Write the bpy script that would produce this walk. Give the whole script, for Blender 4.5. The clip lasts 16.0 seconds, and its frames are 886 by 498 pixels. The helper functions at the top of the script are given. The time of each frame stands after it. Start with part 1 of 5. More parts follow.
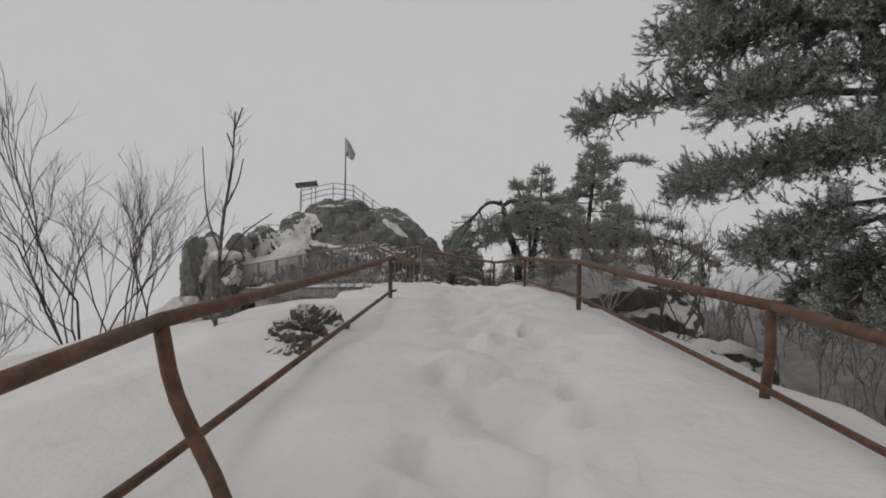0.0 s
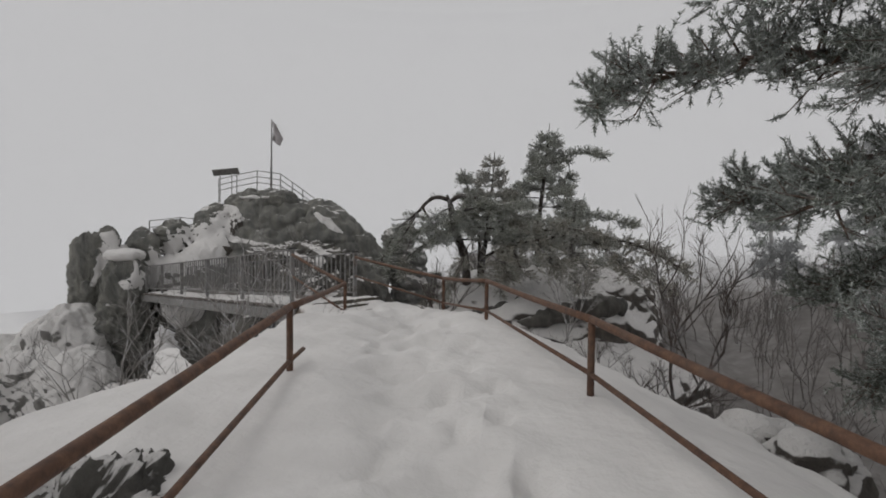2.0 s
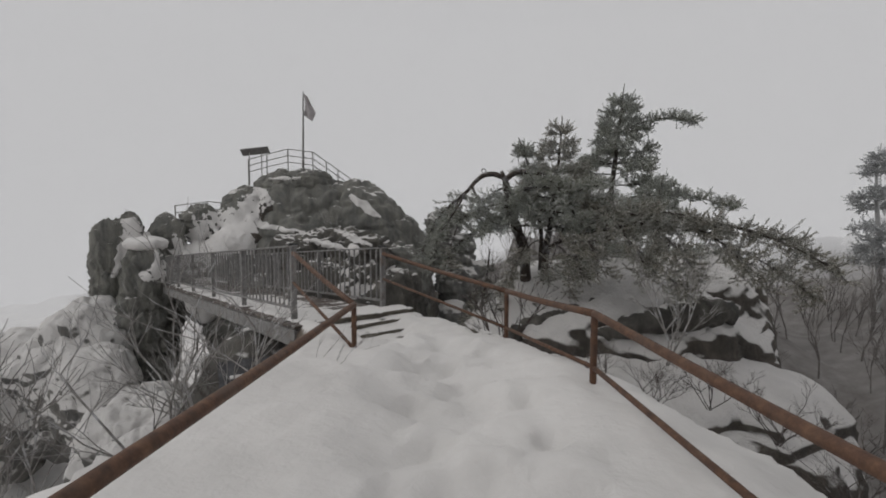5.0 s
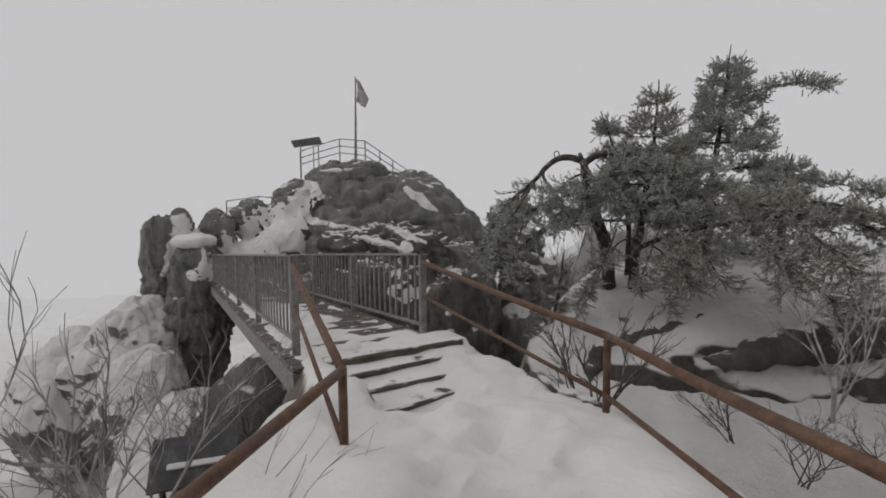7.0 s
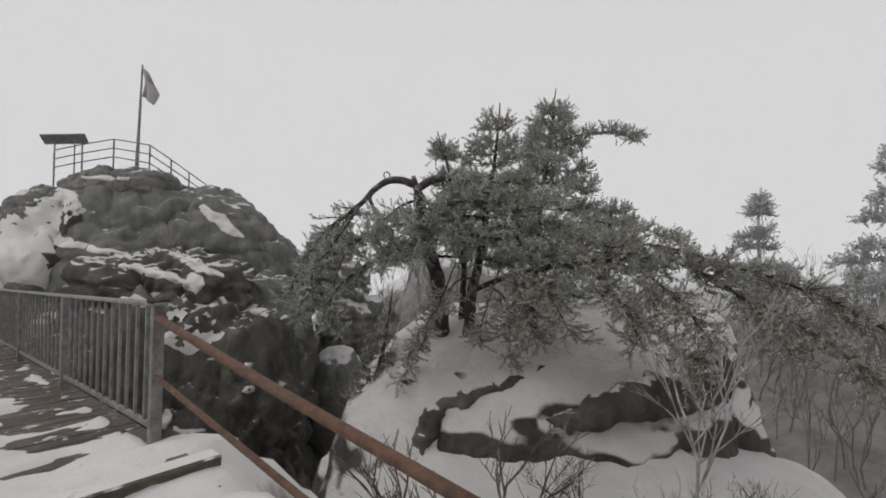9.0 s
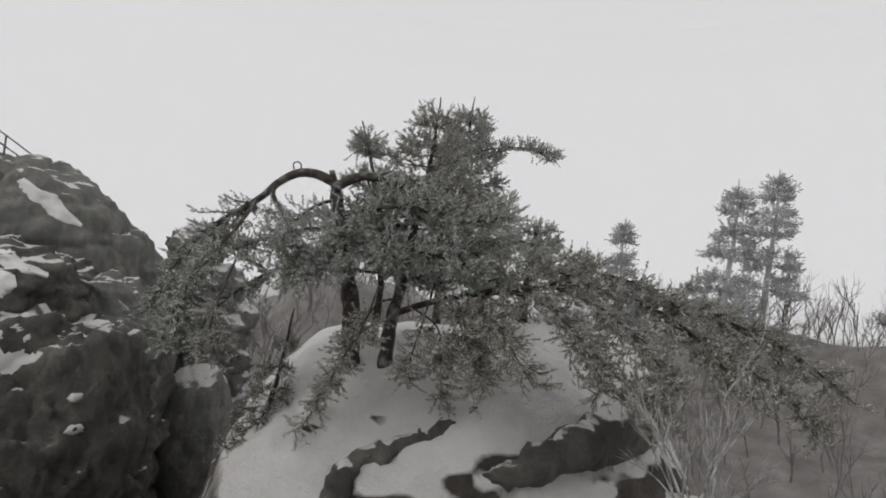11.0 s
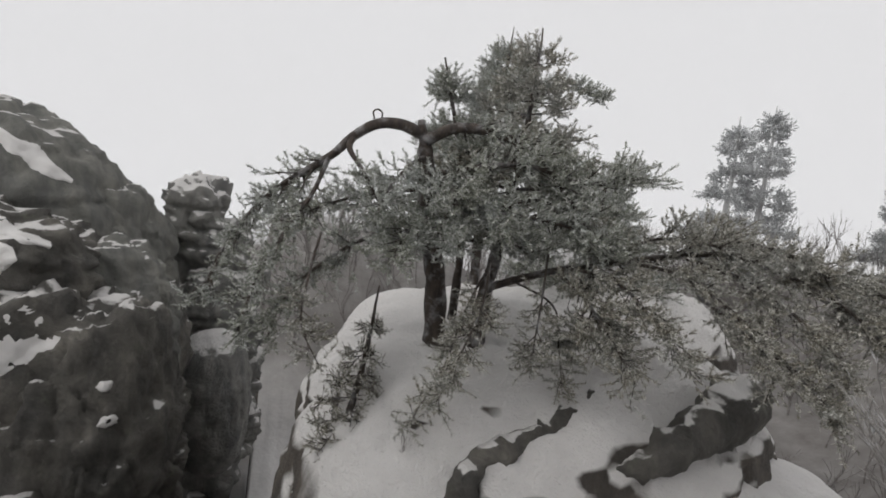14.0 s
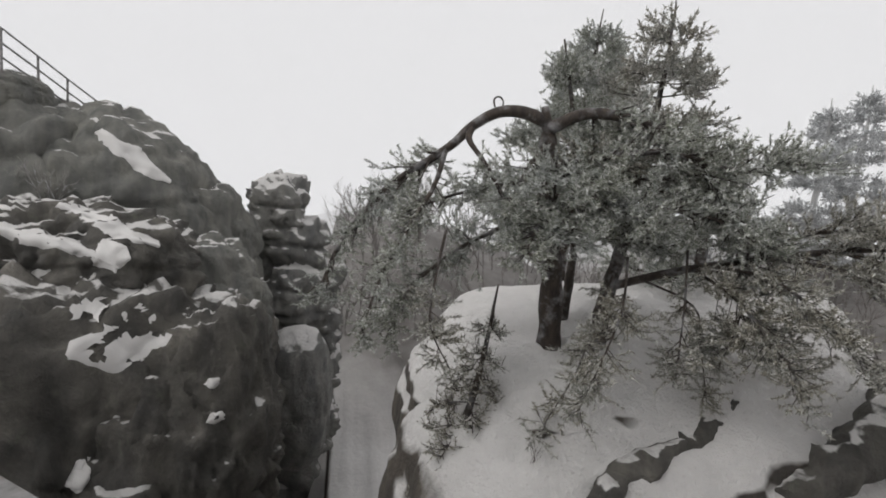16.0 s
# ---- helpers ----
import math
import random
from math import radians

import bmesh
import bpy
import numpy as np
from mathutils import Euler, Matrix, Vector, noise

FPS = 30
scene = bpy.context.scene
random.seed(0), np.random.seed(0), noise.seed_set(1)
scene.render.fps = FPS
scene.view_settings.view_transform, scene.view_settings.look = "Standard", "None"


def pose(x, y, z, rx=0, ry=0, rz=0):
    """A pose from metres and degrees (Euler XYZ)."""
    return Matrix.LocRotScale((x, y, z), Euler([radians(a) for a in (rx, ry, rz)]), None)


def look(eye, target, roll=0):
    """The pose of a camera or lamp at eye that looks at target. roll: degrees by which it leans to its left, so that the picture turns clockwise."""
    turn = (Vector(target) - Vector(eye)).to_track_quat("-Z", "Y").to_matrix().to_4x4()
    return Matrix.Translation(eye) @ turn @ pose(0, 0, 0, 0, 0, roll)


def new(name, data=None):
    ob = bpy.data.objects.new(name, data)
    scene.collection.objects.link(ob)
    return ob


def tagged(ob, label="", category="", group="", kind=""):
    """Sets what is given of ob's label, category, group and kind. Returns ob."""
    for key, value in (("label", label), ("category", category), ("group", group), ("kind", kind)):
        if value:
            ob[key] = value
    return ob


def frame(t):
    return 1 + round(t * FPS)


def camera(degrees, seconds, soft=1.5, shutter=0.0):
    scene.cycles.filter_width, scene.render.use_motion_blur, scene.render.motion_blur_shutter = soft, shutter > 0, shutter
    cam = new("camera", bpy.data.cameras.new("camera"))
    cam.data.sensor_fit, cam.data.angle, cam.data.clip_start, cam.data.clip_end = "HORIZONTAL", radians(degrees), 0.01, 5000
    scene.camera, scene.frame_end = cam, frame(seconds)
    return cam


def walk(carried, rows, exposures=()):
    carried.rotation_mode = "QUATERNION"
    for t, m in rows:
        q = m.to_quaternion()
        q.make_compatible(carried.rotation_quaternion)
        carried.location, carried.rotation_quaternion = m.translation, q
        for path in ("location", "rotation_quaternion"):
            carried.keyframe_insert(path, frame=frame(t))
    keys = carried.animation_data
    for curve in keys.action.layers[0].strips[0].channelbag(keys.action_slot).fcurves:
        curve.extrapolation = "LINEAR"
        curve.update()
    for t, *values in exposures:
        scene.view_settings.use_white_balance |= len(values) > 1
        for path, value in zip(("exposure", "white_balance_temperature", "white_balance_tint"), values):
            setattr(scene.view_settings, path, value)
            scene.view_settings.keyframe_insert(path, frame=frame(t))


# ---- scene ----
# seconds, stops
EXPOSURES = [(0, -0.06), (6, -0.03), (7, 0.06), (8, 0.19), (9, 0.33), (12, 0.41), (14, 0.50), (16, 0.56)]
cam = camera(84, 16.0, 1.8)
# seconds, eye x y z, yaw, pitch, roll
PATH = [
    (0, 2.702, -2.023, 1.452, 14.76, -0.74, 0.42),
    (0.5, 2.520, -1.555, 1.509, 12.19, -0.79, 0.25),
    (1, 2.324, -0.719, 1.595, 10.10, -0.01, 0.98),
    (1.5, 2.205, -0.134, 1.815, 8.32, -0.46, 0.93),
    (2, 2.158, 0.332, 1.894, 7.88, -2.07, 0.61),
    (2.5, 2.163, 0.935, 1.932, 8.53, -2.30, 0.61),
    (3, 2.057, 1.483, 1.894, 9.26, -3.37, 0.33),
    (5.5, 1.408, 4.029, 1.998, 15.21, -4.38, 0.17),
    (6, 1.277, 4.630, 1.997, 17.45, -4.52, 0.08),
    (6.5, 1.083, 5.222, 2.007, 19.40, -4.76, -0.12),
    (7, 1.021, 5.822, 2.005, 20.95, -5.10, -0.49),
    (7.5, 0.936, 6.555, 1.919, 20.67, -5.19, -0.16),
    (8, 0.823, 7.174, 1.956, 15.51, -5.38, 0.13),
    (8.5, 0.749, 7.625, 1.961, 7.55, -3.56, 0.99),
    (9, 0.673, 8.084, 1.935, 1.00, -1.00, 2.38),
    (9.5, 0.705, 8.329, 1.898, -2.99, 0.29, 3.30),
    (12, -0.900, 10.612, 2.199, -20.44, 0.30, 6.89),
    (12.5, -1.094, 10.819, 2.307, -22.60, -1.42, 6.67),
    (13, -1.316, 11.027, 2.254, -21.90, -2.99, 6.53),
    (13.5, -1.591, 11.214, 2.212, -20.71, -4.92, 6.07),
    (14, -1.834, 11.431, 2.167, -18.22, -5.66, 5.63),
    (14.5, -2.094, 11.709, 2.138, -14.59, -5.35, 5.10),
    (15, -2.287, 11.851, 2.098, -12.61, -4.99, 4.77),
    (15.5, -2.502, 11.926, 2.072, -12.73, -4.93, 4.72),
    (16, -2.645, 12.065, 2.057, -12.57, -6.69, 4.62),
]
walk(cam, [(t, pose(x, y, z, 0, 0, yaw) @ pose(0, 0, 0, 90 + pitch) @ pose(0, 0, 0, 0, 0, roll)) for t, x, y, z, yaw, pitch, roll in PATH], EXPOSURES)
# ==== world and light: overcast winter fog ====
world = bpy.data.worlds.new("overcast_sky")
scene.world = world
world.use_nodes = True
wn, wl = world.node_tree.nodes, world.node_tree.links
wn.clear()
sky = wn.new("ShaderNodeTexSky")
sky.sky_type, sky.sun_disc = "NISHITA", False
sky.sun_elevation, sky.sun_rotation = radians(44), radians(287)
sat = wn.new("ShaderNodeHueSaturation")
sat.inputs["Saturation"].default_value = 0.0
sat.inputs["Value"].default_value = 0.03
wl.new(sky.outputs[0], sat.inputs["Color"])
cloud = wn.new("ShaderNodeMix")
cloud.data_type = "RGBA"
cloud.inputs[0].default_value = 0.95
wl.new(sat.outputs[0], cloud.inputs[6])
cloud.inputs[7].default_value = (0.530, 0.527, 0.536, 1)
wbg = wn.new("ShaderNodeBackground")
wbg.inputs[1].default_value = 1.0
wl.new(cloud.outputs[2], wbg.inputs[0])
wout = wn.new("ShaderNodeOutputWorld")
wl.new(wbg.outputs[0], wout.inputs[0])
sun = new("sun", bpy.data.lights.new("sun", "SUN"))
sun.data.energy, sun.data.angle, sun.data.color = 0.70, radians(40), (1.0, 0.98, 0.95)
sun.matrix_world = look((-20, 2, 20), (0, 8, 0))


# ==== materials ====
def material(name, rough=0.8, metal=0.0):
    m = bpy.data.materials.new(name)
    m.use_nodes = True
    b = m.node_tree.nodes["Principled BSDF"]
    b.inputs["Roughness"].default_value = rough
    b.inputs["Metallic"].default_value = metal
    return m, m.node_tree.nodes, m.node_tree.links, b


def grain(n, l, scale, detail=6, rough=0.6, stretch=None, distortion=0.0):
    """Noise in world metres."""
    g = n.new("ShaderNodeNewGeometry")
    src = g.outputs["Position"]
    if stretch:
        mp = n.new("ShaderNodeMapping")
        mp.inputs["Scale"].default_value = stretch
        l.new(src, mp.inputs[0])
        src = mp.outputs[0]
    t = n.new("ShaderNodeTexNoise")
    t.inputs["Scale"].default_value, t.inputs["Detail"].default_value = scale, detail
    t.inputs["Roughness"].default_value, t.inputs["Distortion"].default_value = rough, distortion
    l.new(src, t.inputs["Vector"])
    return t.outputs["Fac"]


def ramp(n, l, fac, stops):
    r = n.new("ShaderNodeValToRGB")
    while len(r.color_ramp.elements) < len(stops):
        r.color_ramp.elements.new(0.5)
    for e, (p, c) in zip(r.color_ramp.elements, stops):
        e.position, e.color = p, (*c, 1) if len(c) == 3 else c
    l.new(fac, r.inputs[0])
    return r.outputs[0]


def mixed(n, l, fac, a, b):
    m = n.new("ShaderNodeMix")
    m.data_type = "RGBA"
    for k, v in ((0, fac), (6, a), (7, b)):
        if isinstance(v, (tuple, float)):
            m.inputs[k].default_value = (*v, 1) if isinstance(v, tuple) else v
        else:
            l.new(v, m.inputs[k])
    return m.outputs[2]


def calc(n, l, op, a, b, c=None):
    m = n.new("ShaderNodeMath")
    m.operation = op
    for k, v in enumerate((a, b, c)):
        if v is None:
            continue
        if isinstance(v, (int, float)):
            m.inputs[k].default_value = v
        else:
            l.new(v, m.inputs[k])
    return m.outputs[0]


def bumped(n, l, b, height, strength, distance):
    k = n.new("ShaderNodeBump")
    k.inputs["Strength"].default_value, k.inputs["Distance"].default_value = strength, distance
    l.new(height, k.inputs["Height"])
    l.new(k.outputs[0], b.inputs["Normal"])


def snow_cover(n, l, low, high, amount, scale):
    """0 to 1: snow lies where the surface faces up, with a broken edge."""
    g = n.new("ShaderNodeNewGeometry")
    s = n.new("ShaderNodeSeparateXYZ")
    l.new(g.outputs["Normal"], s.inputs[0])
    nz = calc(n, l, "ADD", s.outputs[2], calc(n, l, "MULTIPLY", calc(n, l, "SUBTRACT", grain(n, l, scale, 5, 0.6), 0.5), amount))
    r = n.new("ShaderNodeMapRange")
    r.inputs[1].default_value, r.inputs[2].default_value = low, high
    l.new(nz, r.inputs[0])
    return r.outputs[0]


def snow_colour(n, l):
    return ramp(n, l, grain(n, l, 1.3, 8, 0.68), [(0.3, (0.565, 0.552, 0.538)), (0.5, (0.615, 0.599, 0.584)), (0.7, (0.665, 0.650, 0.634))])


def make_snow():
    m, n, l, b = material("snow", 0.75)
    l.new(snow_colour(n, l), b.inputs["Base Color"])
    h = calc(n, l, "ADD", grain(n, l, 7, 5, 0.55), calc(n, l, "MULTIPLY", grain(n, l, 60, 3), 0.25))
    bumped(n, l, b, h, 0.5, 0.05)
    return m


def make_ground():
    m, n, l, b = material("snowy_ground", 0.8)
    litter = ramp(n, l, grain(n, l, 2.2, 8, 0.65), [(0.3, (0.045, 0.035, 0.028)), (0.5, (0.10, 0.075, 0.058)), (0.7, (0.17, 0.145, 0.12))])
    g = n.new("ShaderNodeNewGeometry")
    s = n.new("ShaderNodeSeparateXYZ")
    l.new(g.outputs["Position"], s.inputs[0])
    r = n.new("ShaderNodeMapRange")
    r.inputs[1].default_value, r.inputs[2].default_value = 8.0, 13.0
    l.new(calc(n, l, "ADD", s.outputs[0], calc(n, l, "MULTIPLY", grain(n, l, 0.35, 5), 3.0)), r.inputs[0])
    back = n.new("ShaderNodeMapRange")
    back.inputs[1].default_value, back.inputs[2].default_value = 28.0, 32.0
    off = calc(n, l, "MULTIPLY", calc(n, l, "ABSOLUTE", calc(n, l, "SUBTRACT", s.outputs[0], 4.0), 0.0), 0.5)
    l.new(calc(n, l, "ADD", calc(n, l, "SUBTRACT", s.outputs[1], off), calc(n, l, "MULTIPLY", grain(n, l, 0.35, 5), 3.0)), back.inputs[0])
    slope = calc(n, l, "MAXIMUM", r.outputs[0], back.outputs[0])
    wooded = calc(n, l, "MULTIPLY", slope, calc(n, l, "ADD", calc(n, l, "MULTIPLY", grain(n, l, 0.8, 6), 0.6), 0.55))
    litter = mixed(n, l, slope, litter, ramp(n, l, grain(n, l, 0.4, 6), [(0.35, (0.052, 0.045, 0.040)), (0.65, (0.098, 0.088, 0.081))]))
    cover = calc(n, l, "MULTIPLY", snow_cover(n, l, 0.48, 0.60, 0.45, 1.6), calc(n, l, "SUBTRACT", 1.0, calc(n, l, "MINIMUM", wooded, 1.0)))
    l.new(mixed(n, l, cover, litter, snow_colour(n, l)), b.inputs["Base Color"])
    h = calc(n, l, "ADD", grain(n, l, 6, 5, 0.55), calc(n, l, "MULTIPLY", grain(n, l, 30, 3), 0.06))
    bumped(n, l, b, h, 0.55, 0.05)
    return m


def make_rock(name, dark, mid, light, low=0.66, high=0.76, amount=1.0, scale=0.9, snow=True):
    m, n, l, b = material(name, 0.85)
    base = ramp(n, l, grain(n, l, 1.1, 9, 0.68, None, 0.6), [(0.3, dark), (0.52, mid), (0.75, light)])
    streak = ramp(n, l, grain(n, l, 2.0, 6, 0.6, (1.2, 1.2, 0.25)), [(0.35, (0.55, 0.55, 0.55)), (0.65, (1.15, 1.12, 1.05))])
    mul = n.new("ShaderNodeMix")
    mul.data_type, mul.blend_type = "RGBA", "MULTIPLY"
    mul.inputs[0].default_value = 0.8
    l.new(base, mul.inputs[6])
    l.new(streak, mul.inputs[7])
    lichen = mixed(n, l, calc(n, l, "MULTIPLY", ramp(n, l, grain(n, l, 3.3, 7, 0.7), [(0.58, (0, 0, 0)), (0.72, (1, 1, 1))]), 0.45), mul.outputs[2], (0.15, 0.16, 0.12))
    col = mixed(n, l, snow_cover(n, l, low, high, amount, scale), lichen, snow_colour(n, l)) if snow else lichen
    l.new(col, b.inputs["Base Color"])
    h = calc(n, l, "ADD", grain(n, l, 3.5, 8, 0.65), calc(n, l, "MULTIPLY", grain(n, l, 24, 4), 0.3))
    bumped(n, l, b, h, 0.95, 0.13)
    return m


def make_rust():
    m, n, l, b = material("rusty_steel", 0.72, 0.25)
    c = ramp(n, l, grain(n, l, 14, 8, 0.7), [(0.3, (0.045, 0.026, 0.019)), (0.5, (0.105, 0.054, 0.033)), (0.72, (0.18, 0.10, 0.058))])
    l.new(mixed(n, l, ramp(n, l, grain(n, l, 3.0, 4), [(0.5, (0, 0, 0)), (0.75, (0.6, 0.6, 0.6))]), c, (0.10, 0.075, 0.06)), b.inputs["Base Color"])
    bumped(n, l, b, grain(n, l, 90, 4), 0.5, 0.004)
    return m


def make_steel():
    m, n, l, b = material("weathered_galvanised_steel", 0.6, 0.35)
    c = ramp(n, l, grain(n, l, 9, 8, 0.7), [(0.3, (0.10, 0.098, 0.095)), (0.55, (0.21, 0.205, 0.20)), (0.75, (0.32, 0.31, 0.30))])
    rust = ramp(n, l, grain(n, l, 4, 7, 0.7), [(0.55, (0, 0, 0)), (0.72, (0.7, 0.7, 0.7))])
    l.new(mixed(n, l, rust, c, (0.13, 0.085, 0.06)), b.inputs["Base Color"])
    bumped(n, l, b, grain(n, l, 60, 4), 0.4, 0.004)
    return m


def make_timber():
    m, n, l, b = material("wet_dark_timber", 0.55)
    c = ramp(n, l, grain(n, l, 5, 8, 0.65, (1, 1, 6)), [(0.3, (0.025, 0.020, 0.017)), (0.55, (0.075, 0.058, 0.046)), (0.75, (0.14, 0.12, 0.10))])
    o = n.new("ShaderNodeObjectInfo")
    shade = ramp(n, l, o.outputs["Random"], [(0, (0.7, 0.7, 0.7)), (1, (1.25, 1.2, 1.15))])
    mul = n.new("ShaderNodeMix")
    mul.data_type, mul.blend_type = "RGBA", "MULTIPLY"
    mul.inputs[0].default_value = 1
    l.new(c, mul.inputs[6])
    l.new(shade, mul.inputs[7])
    l.new(mixed(n, l, ramp(n, l, grain(n, l, 6, 6), [(0.60, (0, 0, 0)), (0.66, (0.9, 0.9, 0.9))]), mul.outputs[2], (0.62, 0.61, 0.6)), b.inputs["Base Color"])
    bumped(n, l, b, grain(n, l, 30, 5, 0.6, (1, 1, 5)), 0.5, 0.006)
    return m


def make_step_timber():
    m, n, l, b = material("mossy_step_timber", 0.7)
    c = ramp(n, l, grain(n, l, 6, 8, 0.65, (1, 1, 5)), [(0.3, (0.028, 0.024, 0.019)), (0.55, (0.080, 0.070, 0.052)), (0.75, (0.15, 0.14, 0.105))])
    l.new(mixed(n, l, snow_cover(n, l, 0.72, 0.88, 1.7, 3.2), c, snow_colour(n, l)), b.inputs["Base Color"])
    bumped(n, l, b, grain(n, l, 30, 5, 0.6, (1, 1, 5)), 0.6, 0.008)
    return m


def make_bark(name, dark, light, frost):
    m, n, l, b = material(name, 0.9)
    c = ramp(n, l, grain(n, l, 12, 8, 0.7, (1, 1, 0.35)), [(0.35, dark), (0.68, light)])
    fr = ramp(n, l, grain(n, l, 5, 6), [(0.5, (0, 0, 0)), (0.72, (frost, frost, frost))])
    l.new(mixed(n, l, fr, c, (0.62, 0.63, 0.65)), b.inputs["Base Color"])
    bumped(n, l, b, grain(n, l, 28, 6, 0.7, (1, 1, 0.3)), 0.9, 0.015)
    return m


def make_needles(name, deep, green, rime, frost):
    """Needles with rime; the colour goes needle by needle."""
    m, n, l, b = material(name, 0.7)
    g = n.new("ShaderNodeNewGeometry")
    c = ramp(n, l, g.outputs["Random Per Island"], [(0.0, deep), (0.55, green), (1.0, rime)])
    patch = ramp(n, l, grain(n, l, 1.6, 4), [(0.4, (0, 0, 0)), (0.7, (frost, frost, frost))])
    l.new(mixed(n, l, patch, c, (0.45, 0.47, 0.47)), b.inputs["Base Color"])
    return m


SNOW = make_snow()
GROUND = make_ground()
# Stone tone raised to carry fog paleness on the summit and pillars.
ROCK = make_rock("dark_sandstone", (0.125, 0.127, 0.119), (0.185, 0.186, 0.174), (0.26, 0.258, 0.241), 0.88, 0.93, 0.5, 0.45)
ROCK_BARE = make_rock("wet_sandstone_cliff", (0.050, 0.048, 0.044), (0.105, 0.100, 0.092), (0.20, 0.188, 0.172), 0.86, 0.93, 0.6, 1.6)
ROCK_SNOWY = make_rock("snowed_sandstone", (0.035, 0.031, 0.028), (0.075, 0.066, 0.058), (0.15, 0.13, 0.11), 0.34, 0.46, 0.35, 0.8)
# Distance haze put into the rock tone: paler than the near stone.
ROCK_FAR = make_rock("haze_grey_sandstone", (0.15, 0.15, 0.148), (0.21, 0.21, 0.205), (0.29, 0.286, 0.28), 0.55, 0.66, 0.8, 0.9)
# Snow-drifted rock; its stone tone is also lifted for haze.
ROCK_DRIFT = make_rock("drifted_hazy_sandstone", (0.12, 0.118, 0.114), (0.18, 0.177, 0.172), (0.26, 0.255, 0.25), -0.06, 0.08, 0.8, 0.45)
RUST, STEEL, TIMBER, STEP = make_rust(), make_steel(), make_timber(), make_step_timber()
CAP = make_bark("black_plastic", (0.008, 0.008, 0.008), (0.02, 0.02, 0.02), 0.1)
# Mist is in this bark tone: paler than the near twigs.
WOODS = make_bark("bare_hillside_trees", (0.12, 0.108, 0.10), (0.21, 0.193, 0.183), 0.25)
BARK = make_bark("pine_bark", (0.022, 0.018, 0.016), (0.075, 0.058, 0.046), 0.35)
BARK_RED = make_bark("flaking_pine_bark", (0.035, 0.024, 0.018), (0.13, 0.082, 0.055), 0.3)
TWIG = make_bark("bare_twig_bark", (0.035, 0.027, 0.024), (0.10, 0.08, 0.068), 0.3)
TWIG_RIME = make_bark("rimed_twig_bark", (0.15, 0.14, 0.13), (0.38, 0.365, 0.35), 0.85)
# Rimed crowns on the block; needle tones also raised for the fog before them.
NEEDLE = make_needles("rimed_pine_needles", (0.130, 0.138, 0.106), (0.300, 0.312, 0.252), (0.72, 0.72, 0.70), 0.5)
NEEDLE_NEAR = make_needles("near_pine_needles", (0.050, 0.062, 0.048), (0.150, 0.170, 0.135), (0.600, 0.624, 0.600), 0.40)
# Browned and rimed, with the same lift for fog in the tones.
NEEDLE_BROWN = make_needles("browned_pine_needles", (0.115, 0.106, 0.080), (0.265, 0.245, 0.195), (0.66, 0.65, 0.60), 0.45)
# Far needles and bark: mist painted in as pale grey.
NEEDLE_FAR = make_needles("mist_pale_needles", (0.42, 0.425, 0.425), (0.50, 0.505, 0.51), (0.60, 0.605, 0.61), 0.3)
BARK_FAR = make_bark("mist_pale_bark", (0.46, 0.455, 0.45), (0.58, 0.575, 0.57), 0.5)


# ==== mesh helpers ====
def part(name, bm, mat, parent=None, label="", smooth=False):
    me = bpy.data.meshes.new(name)
    bm.to_mesh(me)
    bm.free()
    return linked(name, me, mat, parent, label, smooth)


def linked(name, me, mat, parent=None, label="", smooth=False):
    if mat and not me.materials:
        me.materials.append(mat)
    if smooth:
        me.polygons.foreach_set("use_smooth", [True] * len(me.polygons))
    ob = new(name, me)
    if parent:
        ob.parent = parent
    return tagged(ob, label) if label else ob


def empty(name, label, category, group="", kind="", at=(0, 0, 0)):
    ob = new(name)
    ob.location = at
    return tagged(ob, label, category, group, kind)


def tube(bm, pts, radii, sides=8, cap=True):
    """A round bar along the points."""
    pts = [Vector(p) for p in pts]
    if isinstance(radii, (int, float)):
        radii = [radii] * len(pts)
    radii = [float(r) for r in radii]
    rings, side = [], None
    for i, p in enumerate(pts):
        d = (pts[min(i + 1, len(pts) - 1)] - pts[max(i - 1, 0)]).normalized()
        if side is None:
            side = d.orthogonal().normalized()
        side = (side - d * side.dot(d)).normalized()
        up = d.cross(side)
        rings.append([bm.verts.new(p + radii[i] * (side * math.cos(a) + up * math.sin(a))) for a in (2 * math.pi * k / sides for k in range(sides))])
    for a, b in zip(rings, rings[1:]):
        for k in range(sides):
            bm.faces.new((a[k], a[(k + 1) % sides], b[(k + 1) % sides], b[k]))
    if cap:
        bm.faces.new(rings[0][::-1])
        bm.faces.new(rings[-1])
    return bm


def spline(pts, n=6):
    """Catmull-Rom through the points."""
    p = [Vector(q) for q in pts]
    p = [p[0] * 2 - p[1]] + p + [p[-1] * 2 - p[-2]]
    out = []
    for i in range(1, len(p) - 2):
        for k in range(n):
            t = k / n
            a, b, c, d = p[i - 1], p[i], p[i + 1], p[i + 2]
            out.append(0.5 * (2 * b + (c - a) * t + (2 * a - 5 * b + 4 * c - d) * t * t + (3 * b - a - 3 * c + d) * t ** 3))
    return out + [p[-2]]


def box(bm, m, sx, sy, sz, bevel=0.0):
    g = bmesh.ops.create_cube(bm, size=1, matrix=m @ Matrix.Diagonal((sx, sy, sz, 1)))
    if bevel:
        es = list({e for v in g["verts"] for e in v.link_edges})
        bmesh.ops.bevel(bm, geom=es, offset=bevel, segments=1, affect="EDGES")
    return bm


